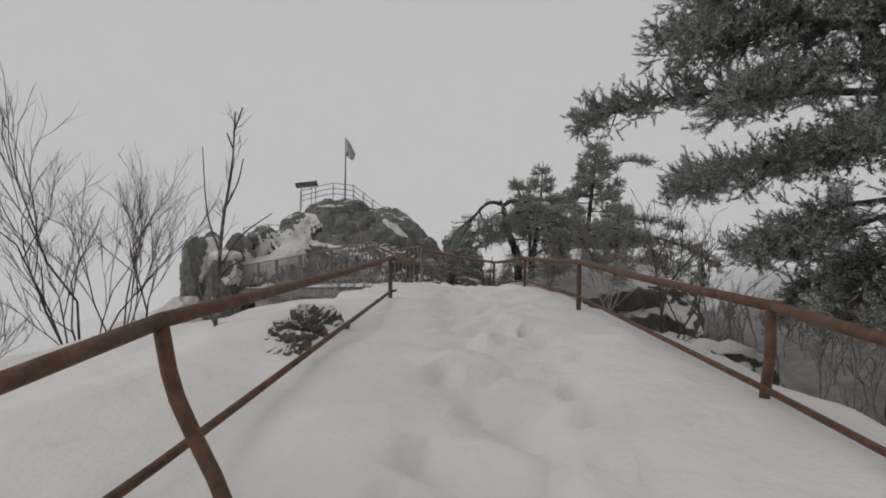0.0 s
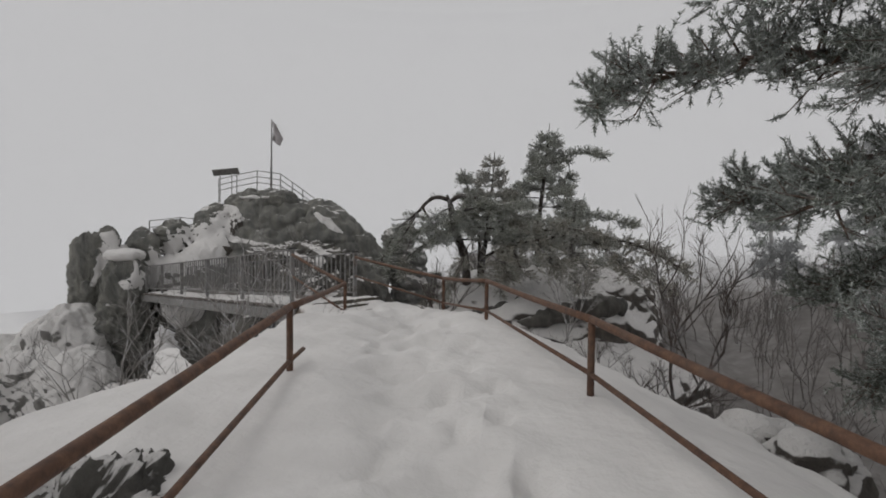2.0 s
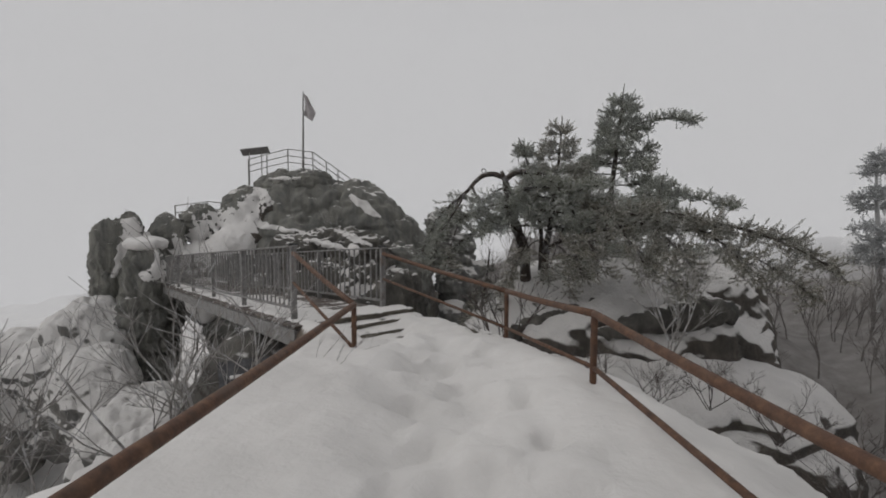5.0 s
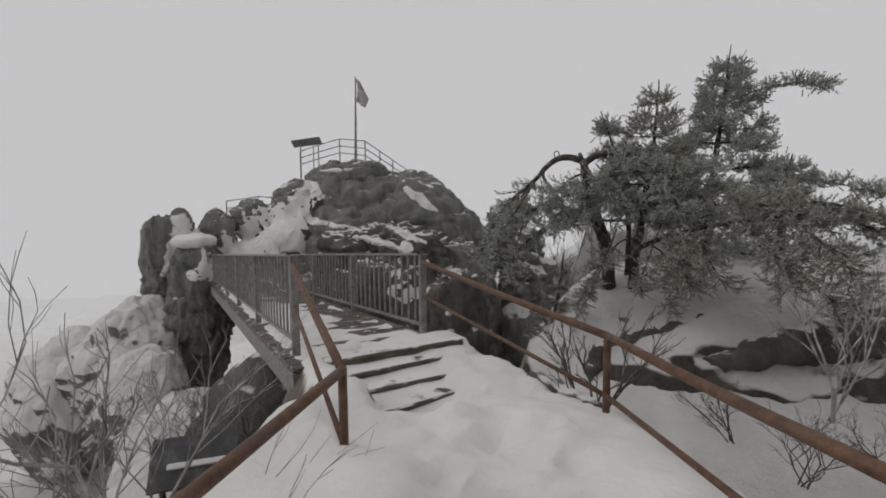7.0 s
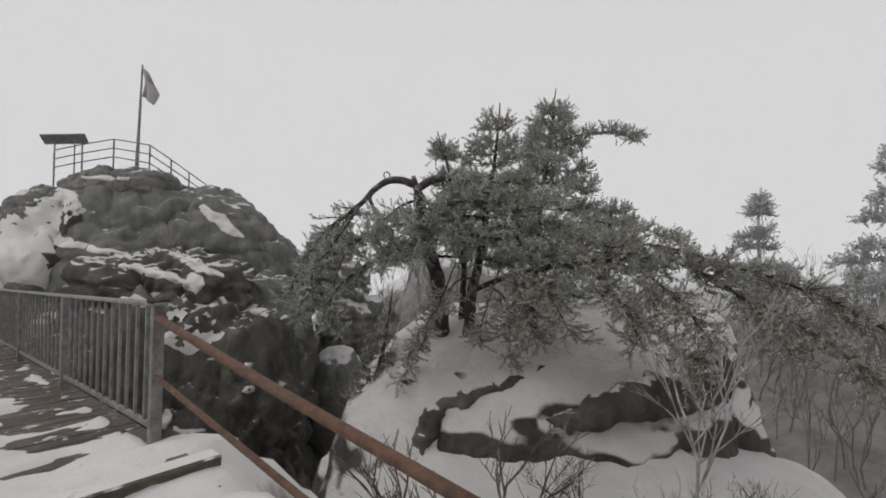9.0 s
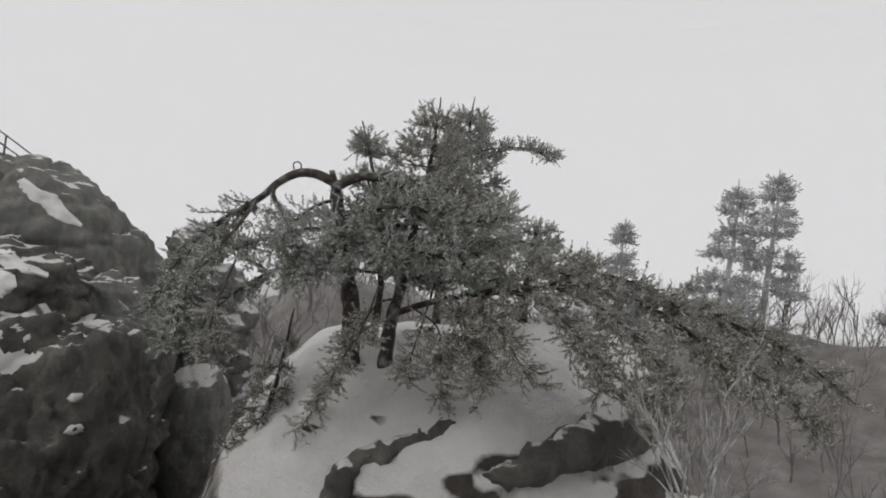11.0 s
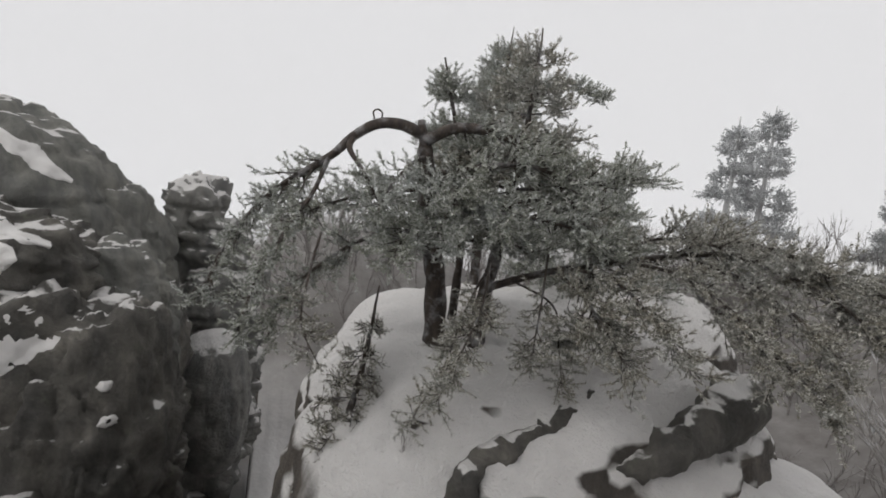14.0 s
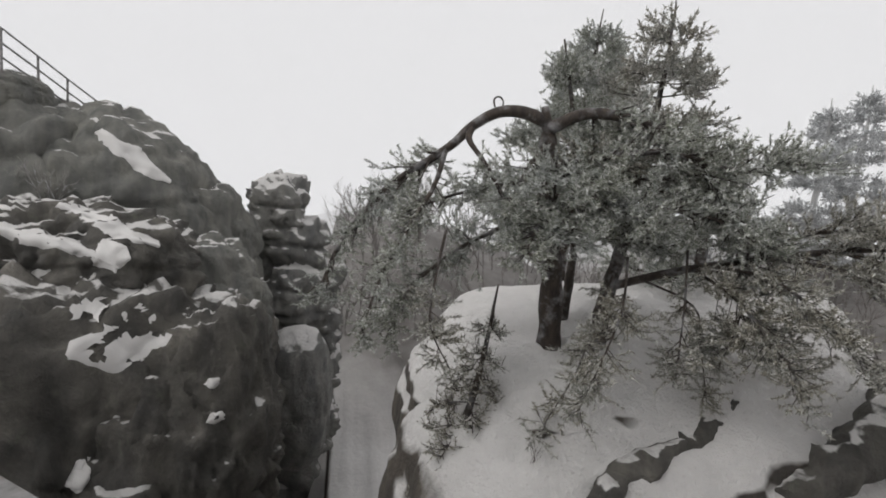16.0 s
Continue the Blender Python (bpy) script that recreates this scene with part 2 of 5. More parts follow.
def fbm(p, seed=0, octaves=4, freq=1.0, gain=0.5):
    """Value noise, vectorised; about -1 to 1."""
    p = np.asarray(p, float) * freq + seed * 17.31
    out, amp, tot = np.zeros(p.shape[:-1]), 1.0, 0.0
    dim = p.shape[-1]
    for o in range(octaves):
        i = np.floor(p).astype(np.int64)
        f = p - i
        f = f * f * (3 - 2 * f)
        acc = 0
        for c in range(2 ** dim):
            h, w = 0, 1.0
            for k in range(dim):
                bit = (c >> k) & 1
                h = h + (i[..., k] + bit) * (374761393, 668265263, 2147483647)[k]
                w = w * (f[..., k] if bit else 1 - f[..., k])
            h = (h ^ (h >> 13)) * 1274126177
            h = (h ^ (h >> 16)) & 0xFFFF
            acc = acc + w * (h / 32767.5 - 1)
        out += amp * acc
        tot += amp
        amp *= gain
        p = p * 2.03 + 5.7
    return out / tot


def boulder(name, mat, parent, centre, size, rz=0, seed=0, rough=0.16, strata=0.05, square=2.8, cuts=5, label="", freq=1.0):
    """A weathered sandstone block: a squarish ball with bulges, ledges and cracks."""
    bm = bmesh.new()
    bmesh.ops.create_icosphere(bm, subdivisions=cuts, radius=1)
    bm.verts.index_update()
    co = np.array([v.co[:] for v in bm.verts])
    k = np.sum(np.abs(co) ** square, axis=1) ** (-1 / square)
    co = co * k[:, None] * np.array(size)
    d = co / np.linalg.norm(co, axis=1)[:, None]
    s = min(size)
    big = fbm(co, seed, 4, 0.75 * freq / max(s, 0.4)) * rough * s * 1.5
    fine = fbm(co, seed + 3, 4, 2.4 * freq / max(s, 0.4)) * rough * s * 0.55
    wob = co[:, 2] + 0.25 * s * fbm(co, seed + 7, 2, 0.5 / max(s, 0.4))
    lay = np.abs(((wob / (0.42 * s + 0.25)) % 1) - 0.5) * 2
    flat = np.sqrt(np.clip(1 - d[:, 2] ** 2, 0, 1))
    crag = fbm(co, seed + 11, 3, 6.5 * freq / max(s, 0.4)) * rough * s * 0.22
    warp = co + 0.35 * s * np.stack([fbm(co, seed + q, 2, 1.1 / max(s, 0.4)) for q in (13, 15, 17)], -1)
    crack = np.clip(0.09 - np.abs(fbm(warp * np.array([1, 1, 0.7]), seed + 19, 2, 1.25 * freq / max(s, 0.4))), 0, 1) / 0.09
    move = d * (big + fine + crag - crack * rough * s * 0.32)[:, None]
    move -= (d * np.array([1, 1, 0.1])) * (np.clip(1 - lay * 4.5, 0, 1) * strata * s * 2 * flat)[:, None]
    co = co + move
    a = radians(rz)
    rot = np.array([[math.cos(a), -math.sin(a), 0], [math.sin(a), math.cos(a), 0], [0, 0, 1]])
    co = co @ rot.T + np.array(centre)
    for v, c in zip(bm.verts, co):
        v.co = c
    return part(name, bm, mat, parent, label, True)


# ==== ground ====
steps_rnd = random.Random(12)
FOOTPRINTS = []
for lane in (-0.42, 0.05, 0.48):
    fy = -1.9 + steps_rnd.uniform(0, 0.4)
    while fy < 9.4:
        mid_x = float(np.interp(fy, [-2.2, 1.1, 4.3, 7.5, 9.4], [2.9, 2.35, 1.5, 0.75, 0.0]))
        FOOTPRINTS.append((mid_x + lane + steps_rnd.gauss(0, 0.10), fy, 0.18 + steps_rnd.gauss(0, 0.15)))
        fy += steps_rnd.uniform(0.36, 0.75)

def ridge_height(x, y):
    """Height of the snowed ridge and the valley at x, y (arrays)."""
    yk = [-9, -3, -1, 0.3, 1.5, 4, 7, 9, 10, 11.5]
    zc = np.interp(y, yk, [-0.55, 0.08, 0.34, 0.52, 0.60, 0.68, 0.66, 0.47, 0.36, 0.27])
    left = np.interp(y, [-9, -3, 0, 2, 4, 6, 8, 9.5, 10.6], [-1.5, -1.6, -1.9, -1.5, -0.75, -0.8, -1.15, -1.75, -2.5])
    right = np.interp(y, [-9, -3, 0, 2, 4, 6, 8, 9.5, 11, 12], [7.2, 6.4, 5.4, 4.9, 4.4, 3.6, 2.3, 1.3, -0.3, -1.3])
    p = np.stack([x, y], -1)
    wob = 0.28 * fbm(p, 5, 3, 0.9)
    dl, dr = np.maximum(left - x + wob, 0), np.maximum(x - right + wob, 0)
    along = (x + 2.35) * -0.756 + (y - 10.16) * 0.654
    de = np.maximum(along - 0.55 + 0.5 * wob, 0)
    out = np.sqrt(dl ** 2 + dr ** 2 + (1.6 * de) ** 2)
    deep = np.where(dl > dr, 10.0, 8.0)
    drop = deep * (1 - np.exp(-(out / 3.4) ** 1.25))
    mid = (left + right) / 2
    rail_l = np.interp(y, [-5, -0.5, 4.26, 8.4, 10.3], [1.5, 1.15, 0.31, -0.63, -2.4])
    rail_r = np.interp(y, [-2.2, 1.1, 4.2, 7.6, 9.8], [5.0, 3.78, 2.78, 1.81, 0.87])
    shoulder = 0.16 * np.exp(-((x - rail_l + 0.9) / 0.6) ** 2) * np.clip((5 - y) / 3, 0, 1)
    outside = np.maximum(x - rail_r - 0.1, 0)
    z = zc + shoulder - 0.30 * np.minimum(outside, 2.5) - 0.02 * np.abs(x - mid) - drop
    z = z + fbm(p, 2, 4, 0.8) * (0.055 + 0.05 * np.clip(out, 0, 8)) + fbm(p, 8, 3, 0.16) * np.clip(out - 6, 0, 40) * 0.07
    track = np.exp(-((x - (0.52 * rail_l + 0.48 * rail_r)) / 0.55) ** 2) * np.clip((11 - y), 0, 1)
    z = z - track * (0.10 + 0.15 * np.clip(fbm(p, 4, 2, 2.4), -0.5, 1) + 0.07 * np.clip(fbm(p, 9, 2, 4.5), -0.4, 1))
    z = z + (0.024 * fbm(p, 12, 3, 4.5) + 0.05 * fbm(p, 14, 2, 1.8)) * np.exp(-out)
    trodden = np.clip((y - 5.5) / 2.5, 0, 1) * np.exp(-out)
    z = z + trodden * (0.055 * fbm(p, 31, 3, 3.0) + 0.03 * np.abs(fbm(p, 33, 2, 5.5)))
    for fx, fy, turn in FOOTPRINTS:
        u = (x - fx) * math.cos(turn) + (y - fy) * math.sin(turn)
        v = (y - fy) * math.cos(turn) - (x - fx) * math.sin(turn)
        q = (u / 0.085) ** 2 + (v / 0.17) ** 2
        z = z - 0.062 * np.exp(-q * q) + 0.018 * np.exp(-((np.sqrt(q) - 1.45) / 0.35) ** 2)
    u, v = (x + 1.751) * -0.756 + (y - 10.847) * 0.654, (x + 1.751) * 0.654 + (y - 10.847) * 0.756
    pit = np.clip((v + 0.62 + 0.1 * fbm(p, 21, 2, 2.0)) / 0.12, 0, 1) * np.clip((0.95 + 0.35 * u + 0.16 * fbm(p, 22, 3, 2.2) - v) / 0.22, 0, 1) * np.clip((-u - 0.12) / 0.05, 0, 1) * np.clip((u + 1.95) / 0.35, 0, 1)
    z = z + pit * (np.minimum(z, 0.255 - 0.174 * np.clip(-u - 0.3, 0, 2) + 0.03 * fbm(p, 23, 3, 3.0)) - z)
    far = np.sqrt((x - 2) ** 2 + (y - 10) ** 2)
    rise = np.clip((x - 14) / 20, 0, 1) * np.clip((y + 10) / 25, 0, 1)
    north = np.clip((y - 28) / 13, 0, 1) * np.exp(-((x - 3) / 13.0) ** 2)
    return z + np.maximum(rise * 7.6, north * 7.8) - np.clip(far - 45, 0, 300) * 0.02


def build_ground():
    xs = np.unique(np.concatenate([np.arange(-2.6, 5.6, 0.09), np.arange(-9, 13, 0.4), np.arange(-40, 48, 2.0), np.linspace(-900, 900, 40)]).round(3))
    ys = np.unique(np.concatenate([np.arange(-4.0, 11.2, 0.09), np.arange(-8, 24, 0.4), np.arange(-40, 70, 2.0), np.linspace(-900, 900, 40)]).round(3))
    gx, gy = np.meshgrid(xs, ys)
    co = np.stack([gx, gy, ridge_height(gx, gy)], -1).reshape(-1, 3)
    nx, ny = len(xs), len(ys)
    i = np.arange(nx * ny).reshape(ny, nx)
    quads = np.stack([i[:-1, :-1], i[:-1, 1:], i[1:, 1:], i[1:, :-1]], -1).reshape(-1, 4)
    me = bpy.data.meshes.new("ground")
    me.from_pydata(co.tolist(), [], quads.tolist())
    ob = linked("ground", me, GROUND, None, "", True)
    return tagged(ob, "trodden snow on a narrow ridge above a misty valley", "ground", "", "structure")


build_ground()


def gz(x, y):
    return float(ridge_height(np.array([x], float), np.array([y], float))[0])


# ==== rusty path railings ====
def railing(label, posts, low_gaps=()):
    """Pipe railing: posts at (x, y, foot, top), a thick top rail and a thinner rail near the snow."""
    root = empty("path_railing", label, "railing", "pipe railings along the path")
    for x, y, f, t, *lean in posts:
        if f is None:
            continue
        lx, ly = lean or (0, 0)
        bm = tube(bmesh.new(), spline([(x + lx * 1.3, y + ly, f - 0.5), (x + lx, y + ly, f), (x + lx * 0.25, y, f * 0.4 + t * 0.6), (x, y, t - 0.02)], 3), 0.029, 10)
        part("post", bm, RUST, root, "", True)
    tops = [Vector((p[0], p[1], p[3])) for p in posts]
    for a, b in zip(tops, tops[1:]):
        m = (a + b) / 2 - Vector((0, 0, 0.012))
        part("top_rail", tube(bmesh.new(), spline([a, m, b], 4), 0.032, 10), RUST, root, "", True)
    for k, (p, q) in enumerate(zip(posts, posts[1:])):
        f0 = p[2] if p[2] is not None else p[3] - 0.8
        f1 = q[2] if q[2] is not None else q[3] - 0.62
        a = Vector((p[0], p[1], p[3] - (p[3] - f0) * 0.74))
        b = Vector((q[0], q[1], q[3] - (q[3] - f1) * 0.74))
        for s, e in low_gaps[k] if k < len(low_gaps) and low_gaps[k] else [(0, 1)]:
            part("lower_rail", tube(bmesh.new(), [a.lerp(b, s), a.lerp(b, (s + e) / 2), a.lerp(b, e)], 0.021, 8), RUST, root, "", True)
    return root


LEFT_POSTS = [(1.45, -5.2, -0.35, 0.35), (1.16, -3.2, -0.02, 0.72), (1.2, -0.5, 0.42, 1.15, 0.30, 0.02), (0.31, 4.26, 0.62, 1.24), (-0.63, 8.37, 0.33, 0.99), (-2.44, 10.24, None, 1.36)]
RIGHT_POSTS = [(5.1, -2.2, 0.05, 0.78), (3.78, 1.12, 0.46, 1.11, 0.02, 0.14), (2.78, 4.20, 0.66, 1.23), (1.81, 7.60, 0.57, 1.17), (0.87, 9.78, 0.33, 0.98), (-1.57, 11.84, None, 1.24)]
railing("rusty brown pipe railing standing in deep snow", LEFT_POSTS, [None, None, None, [(0, 0.14), (0.62, 1)], None])
railing("rusty brown pipe railing along the snowy edge", RIGHT_POSTS)

# ==== footbridge ====
BL, BR = Vector((-2.47, 10.29, 0.39)), Vector((-1.60, 11.88, 0.27))
RUN, ACROSS = Vector((-0.756, 0.654, -0.085)).normalized(), Vector((0.654, 0.756, 0)).normalized()
SPAN, BAYS = 3.05, 5


def bridge_rail(start, label):
    root = empty("bridge_railing", label, "railing", "railings of the footbridge")
    up = Vector((0, 0, 1))
    turn = Matrix.Identity(4)
    flat_run = Vector((RUN.x, RUN.y, 0)).normalized()
    for k in range(3):
        turn[k][0], turn[k][1], turn[k][2] = ACROSS[k], flat_run[k], up[k]
    for i in range(BAYS + 1):
        p = start + RUN * (SPAN * i)
        post = part("post", box(bmesh.new(), Matrix.Translation(p + up * 0.50) @ turn, 0.085, 0.075, 1.12, 0.006), STEEL, root)
        if i == 0:
            part("post_cap", box(bmesh.new(), Matrix.Translation(p + up * 1.098) @ turn, 0.13, 0.12, 0.03, 0.006), CAP, post, "black plastic end cap")
    slope = math.atan2(RUN.z, Vector((RUN.x, RUN.y)).length)
    tilt = turn @ Matrix.Rotation(slope, 4, "X")
    mid = start + RUN * (SPAN * BAYS / 2)
    whole = SPAN * BAYS + 0.16
    part("handrail", box(bmesh.new(), Matrix.Translation(mid + up * 1.075) @ tilt, 0.10, whole, 0.03, 0.006), STEEL, root)
    for i in range(BAYS):
        c = start + RUN * (SPAN * (i + 0.5))
        part("bottom_bar", box(bmesh.new(), Matrix.Translation(c + up * 0.11) @ tilt, 0.045, SPAN - 0.09, 0.04, 0.004), STEEL, root)
    bar = None
    for i in range(BAYS):
        for k in range(1, 13):
            p = start + RUN * (SPAN * (i + k / 13)) + up * 0.59
            if bar is None:
                bm = box(bmesh.new(), Matrix.Identity(4), 0.022, 0.03, 0.95)
                bar = bpy.data.meshes.new("baluster")
                bm.to_mesh(bar)
                bm.free()
            ob = linked("baluster", bar, STEEL, root)
            ob.matrix_basis = Matrix.Translation(p) @ turn
    return root


bridge_rail(BL, "grey galvanised bridge railing with upright bars")
bridge_rail(BR, "weathered steel bridge railing with close upright bars")


def build_bridge():
    root = empty("footbridge", "timber-decked steel footbridge half covered in snow", "bridge")
    flat_run = Vector((RUN.x, RUN.y, 0)).normalized()
    turn = Matrix.Identity(4)
    for k in range(3):
        turn[k][0], turn[k][1], turn[k][2] = ACROSS[k], flat_run[k], (0, 0, 1)[k]
    slope = math.atan2(RUN.z, Vector((RUN.x, RUN.y)).length)
    tilt = turn @ Matrix.Rotation(slope, 4, "X")
    width = (BR - BL).dot(ACROSS) + 0.16
    start = BL + ACROSS * (width / 2 - 0.08)
    start.z = 0.30
    whole = SPAN * BAYS + 1.0
    for off in (-width / 2 + 0.02, width / 2 - 0.02):
        c = start + RUN * (whole / 2 - 0.3) + ACROSS * off
        part("girder", box(bmesh.new(), Matrix.Translation(c - Vector((0, 0, 0.24))) @ tilt, 0.09, whole, 0.26, 0.008), STEEL, root)
    rnd = random.Random(4)
    bm = box(bmesh.new(), Matrix.Identity(4), width + 0.06, 0.187, 0.05, 0.008)
    me = bpy.data.meshes.new("deck_plank")
    bm.to_mesh(me)
    bm.free()
    n = int(whole / 0.19)
    for i in range(n):
        ob = linked("deck_plank", me, TIMBER, root)
        p = start + RUN * (-0.25 + 0.19 * i) + Vector((0, 0, -0.06 + rnd.uniform(-0.006, 0.006)))
        ob.matrix_basis = Matrix.Translation(p) @ tilt @ Matrix.Rotation(radians(rnd.uniform(-0.4, 0.4)), 4, "Z")
    return start, width, tilt, whole


deck_start, deck_width, deck_tilt, deck_whole = build_bridge()


def deck_snow():
    """Trodden snow on the deck, with bare strips where the planks show."""
    nx, ny = 36, 300
    u = np.linspace(-deck_width / 2 + 0.06, deck_width / 2 - 0.06, nx)
    v = np.linspace(-0.25, deck_whole - 0.9, ny)
    gu, gv = np.meshgrid(u, v)
    p = np.stack([gu, gv], -1)
    h = 0.026 + 0.11 * fbm(p * np.array([1.0, 1.9]), 21, 5, 1.9) - 0.05 * np.exp(-((gu - 0.50) / 0.38) ** 2) + 0.03 * np.exp(-((gu + 0.45) / 0.5) ** 2)
    h -= 0.03 * np.clip((gv - 2) / 6, 0, 1)
    edge = np.clip((deck_width / 2 - 0.04 - np.abs(gu)) / 0.12, 0, 1)
    edge = edge * np.clip((gv + 0.22) / 0.35, 0, 1)
    h = h * edge - (1 - edge) * 0.05
    me = bpy.data.meshes.new("deck_snow")
    s, a = np.array(deck_start), np.array(ACROSS)
    co = s + gu[..., None] * a + gv[..., None] * np.array(RUN) + np.stack([0 * h, 0 * h, h - 0.045], -1)
    i = np.arange(nx * ny).reshape(ny, nx)
    q = np.stack([i[:-1, :-1], i[:-1, 1:], i[1:, 1:], i[1:, :-1]], -1).reshape(-1, 4)
    keep = (h[:-1, :-1] + h[1:, 1:]).reshape(-1) > -0.02
    me.from_pydata(co.reshape(-1, 3).tolist(), [], q[keep].tolist())
    ob = linked("deck_snow", me, SNOW, None, "", True)
    tagged(ob, "patchy trodden snow lying on the bridge planks", "snow", "", "stuff")


deck_snow()


def step_timbers():
    """Sleepers set as low steps before the bridge."""
    base = Vector(deck_start)
    flat_run = Vector((RUN.x, RUN.y, 0)).normalized()
    turn = Matrix.Identity(4)
    for k in range(3):
        turn[k][0], turn[k][1], turn[k][2] = ACROSS[k], flat_run[k], (0, 0, 1)[k]
    for i, (d, shift, w, skew) in enumerate([(-0.30, 0.22, 1.75, 2), (-0.60, 0.16, 1.6, 4), (-0.95, 0.10, 1.5, 3), (-1.32, 0.02, 1.4, 6)]):
        p = base + flat_run * d + ACROSS * shift
        p.z = 0.335 - 0.068 * i - 0.09
        bm = box(bmesh.new(), Matrix.Translation(p) @ turn @ Matrix.Rotation(radians(skew), 4, "Z"), w, 0.16 if i == 0 else 0.22, 0.18, 0.014)
        bmesh.ops.subdivide_edges(bm, edges=bm.edges[:], cuts=2, use_grid_fill=True)
        for v in bm.verts:
            v.co += 0.008 * noise.noise_vector(v.co * 5.0)
        tagged(part("timber_step", bm, STEP), "dark wet timber step partly under trodden snow", "step", "steps before the bridge")


step_timbers()

# ==== rocks ====
from mathutils.bvhtree import BVHTree


def outcrop(label, mat, blocks, group="", seed=0, **kw):
    root = empty("rock_outcrop", label, "rock", group)
    for k, (c, s, rz) in enumerate(blocks):
        boulder("boulder", mat, root, c, s, rz, seed + k * 1.37, **kw)
    return root


# summit rock: centre, half size, turn
summit = outcrop("dark weathered sandstone summit with snow in its ledges", ROCK, [
    ((-10.9, 26.4, 0.3), (3.2, 2.8, 3.5), 10),
    ((-11.0, 26.2, 3.4), (1.35, 1.2, 0.72), 0),
    ((-12.5, 25.9, 2.8), (1.1, 1.1, 1.2), 20),
    ((-13.7, 25.1, 1.4), (1.35, 1.4, 1.8), 15),
    ((-8.6, 26.6, 0.4), (2.7, 2.2, 2.8), -8),
    ((-7.5, 26.9, 1.7), (1.0, 1.1, 1.15), -10),
    ((-6.3, 26.6, -0.9), (1.6, 1.6, 2.9), 0),
    ((-9.6, 24.1, -3.0), (4.4, 2.2, 2.8), 18),
    ((-14.0, 23.9, -1.4), (2.2, 1.8, 2.3), 0),
    ((-15.2, 23.9, 1.25), (0.95, 0.9, 1.05), 0),
    ((-15.9, 22.5, 0.6), (0.75, 0.8, 1.25), 30),
    ((-5.5, 24.3, -1.4), (1.3, 1.3, 2.0), -10),
], rough=0.24, strata=0.035, square=2.4, freq=1.25, cuts=6)
cliff = outcrop("sheer wet sandstone cliff dusted with snow", ROCK_BARE, [
    ((-7.4, 22.4, -4.9), (3.5, 2.3, 5.1), 4),
    ((-5.4, 22.3, -5.2), (1.8, 1.9, 5.1), 12),
    ((-9.6, 22.9, -5.6), (2.4, 2.1, 5.2), 12),
    ((-6.2, 25.3, -5.2), (2.2, 1.7, 5.2), 10),
    ((-8.0, 23.2, -0.35), (2.7, 1.8, 1.6), 6),
], seed=20, rough=0.30, strata=0.06, square=2.7, cuts=6, freq=2.1)
snow_slope = outcrop("broad snow slope lying between the summit boulders", ROCK_SNOWY, [
    ((-14.1, 23.0, -0.9), (1.5, 1.1, 1.75), 0),
    ((-12.7, 24.1, 0.1), (0.95, 0.9, 1.7), 20),
    ((-12.1, 24.6, 1.3), (0.55, 0.7, 1.5), 20),
    ((-8.0, 25.3, 0.9), (0.9, 0.5, 1.1), 30),
    ((-16.3, 21.9, -0.4), (0.7, 0.8, 1.5), 0),
], seed=33, rough=0.25, strata=0.02, square=2.0)


def face_snow(label, x0, z0, rx, rz, seed, holes=0.25):
    """A ragged patch of snow that clings to the cliff, laid on its surface."""
    rnd = np.random.RandomState(seed)
    nr, na = 14, 48
    verts, ok = [], []
    for i in range(nr):
        for k in range(na):
            a = 2 * math.pi * k / na
            rag = 1 + 0.30 * fbm(np.array([[math.cos(a) * 1.6, math.sin(a) * 1.6]]), seed, 3, 1.3)[0]
            f = (i + 0.001) / (nr - 1)
            x, z = x0 + rx * rag * f * math.cos(a), z0 + rz * rag * f * math.sin(a)
            best = None
            for tree in CLIFF:
                hit = tree.ray_cast(Vector((x, 12, z)), Vector((0, 1, 0)))
                if hit[0] and (best is None or hit[0].y < best[0].y):
                    best = hit
            thick = 0.055 * (1 - f ** 4) - 0.02 * (f > 0.98)
            n = fbm(np.array([[x, z]]), seed + 3, 3, 3.4)[0]
            p = best[0] + best[1] * thick if best else Vector((x, 21, z))
            verts.append(p)
            ok.append(best is not None and best[0].y < 21.2 and n > -holes)
    bm = bmesh.new()
    vs = [bm.verts.new(p) for p in verts]
    for i in range(nr - 1):
        for k in range(na):
            q = (i * na + k, i * na + (k + 1) % na, (i + 1) * na + (k + 1) % na, (i + 1) * na + k)
            if all(ok[m] for m in q):
                bm.faces.new([vs[m] for m in q])
    bmesh.ops.delete(bm, geom=[v for v in bm.verts if not v.link_faces], context="VERTS")
    bmesh.ops.recalc_face_normals(bm, faces=bm.faces[:])
    tagged(part("snow_patch", bm, SNOW, None, "", True), label, "snow", "", "stuff")


CLIFF = [BVHTree.FromPolygons([v.co[:] for v in o.data.vertices], [p.vertices[:] for p in o.data.polygons]) for o in cliff.children]
face_snow("ragged snow patch stuck to the dark cliff face", -6.0, -0.6, 0.74, 0.66, 36)
face_snow("small snow fleck on the dark cliff face", -4.6, -1.6, 0.12, 0.09, 42)
face_snow("small snow fleck on the dark cliff face", -4.5, -2.2, 0.13, 0.10, 43)
face_snow("small snow fleck on the dark cliff face", -6.4, -2.9, 0.16, 0.25, 44)
tagged(boulder("snow_cap", SNOW, None, (-15.45, 20.75, 0.62), (0.78, 0.78, 0.30), 8, 38, 0.35, 0.0, 2.6, 4), "rounded snow cap on a rock pillar", "snow", "", "stuff")
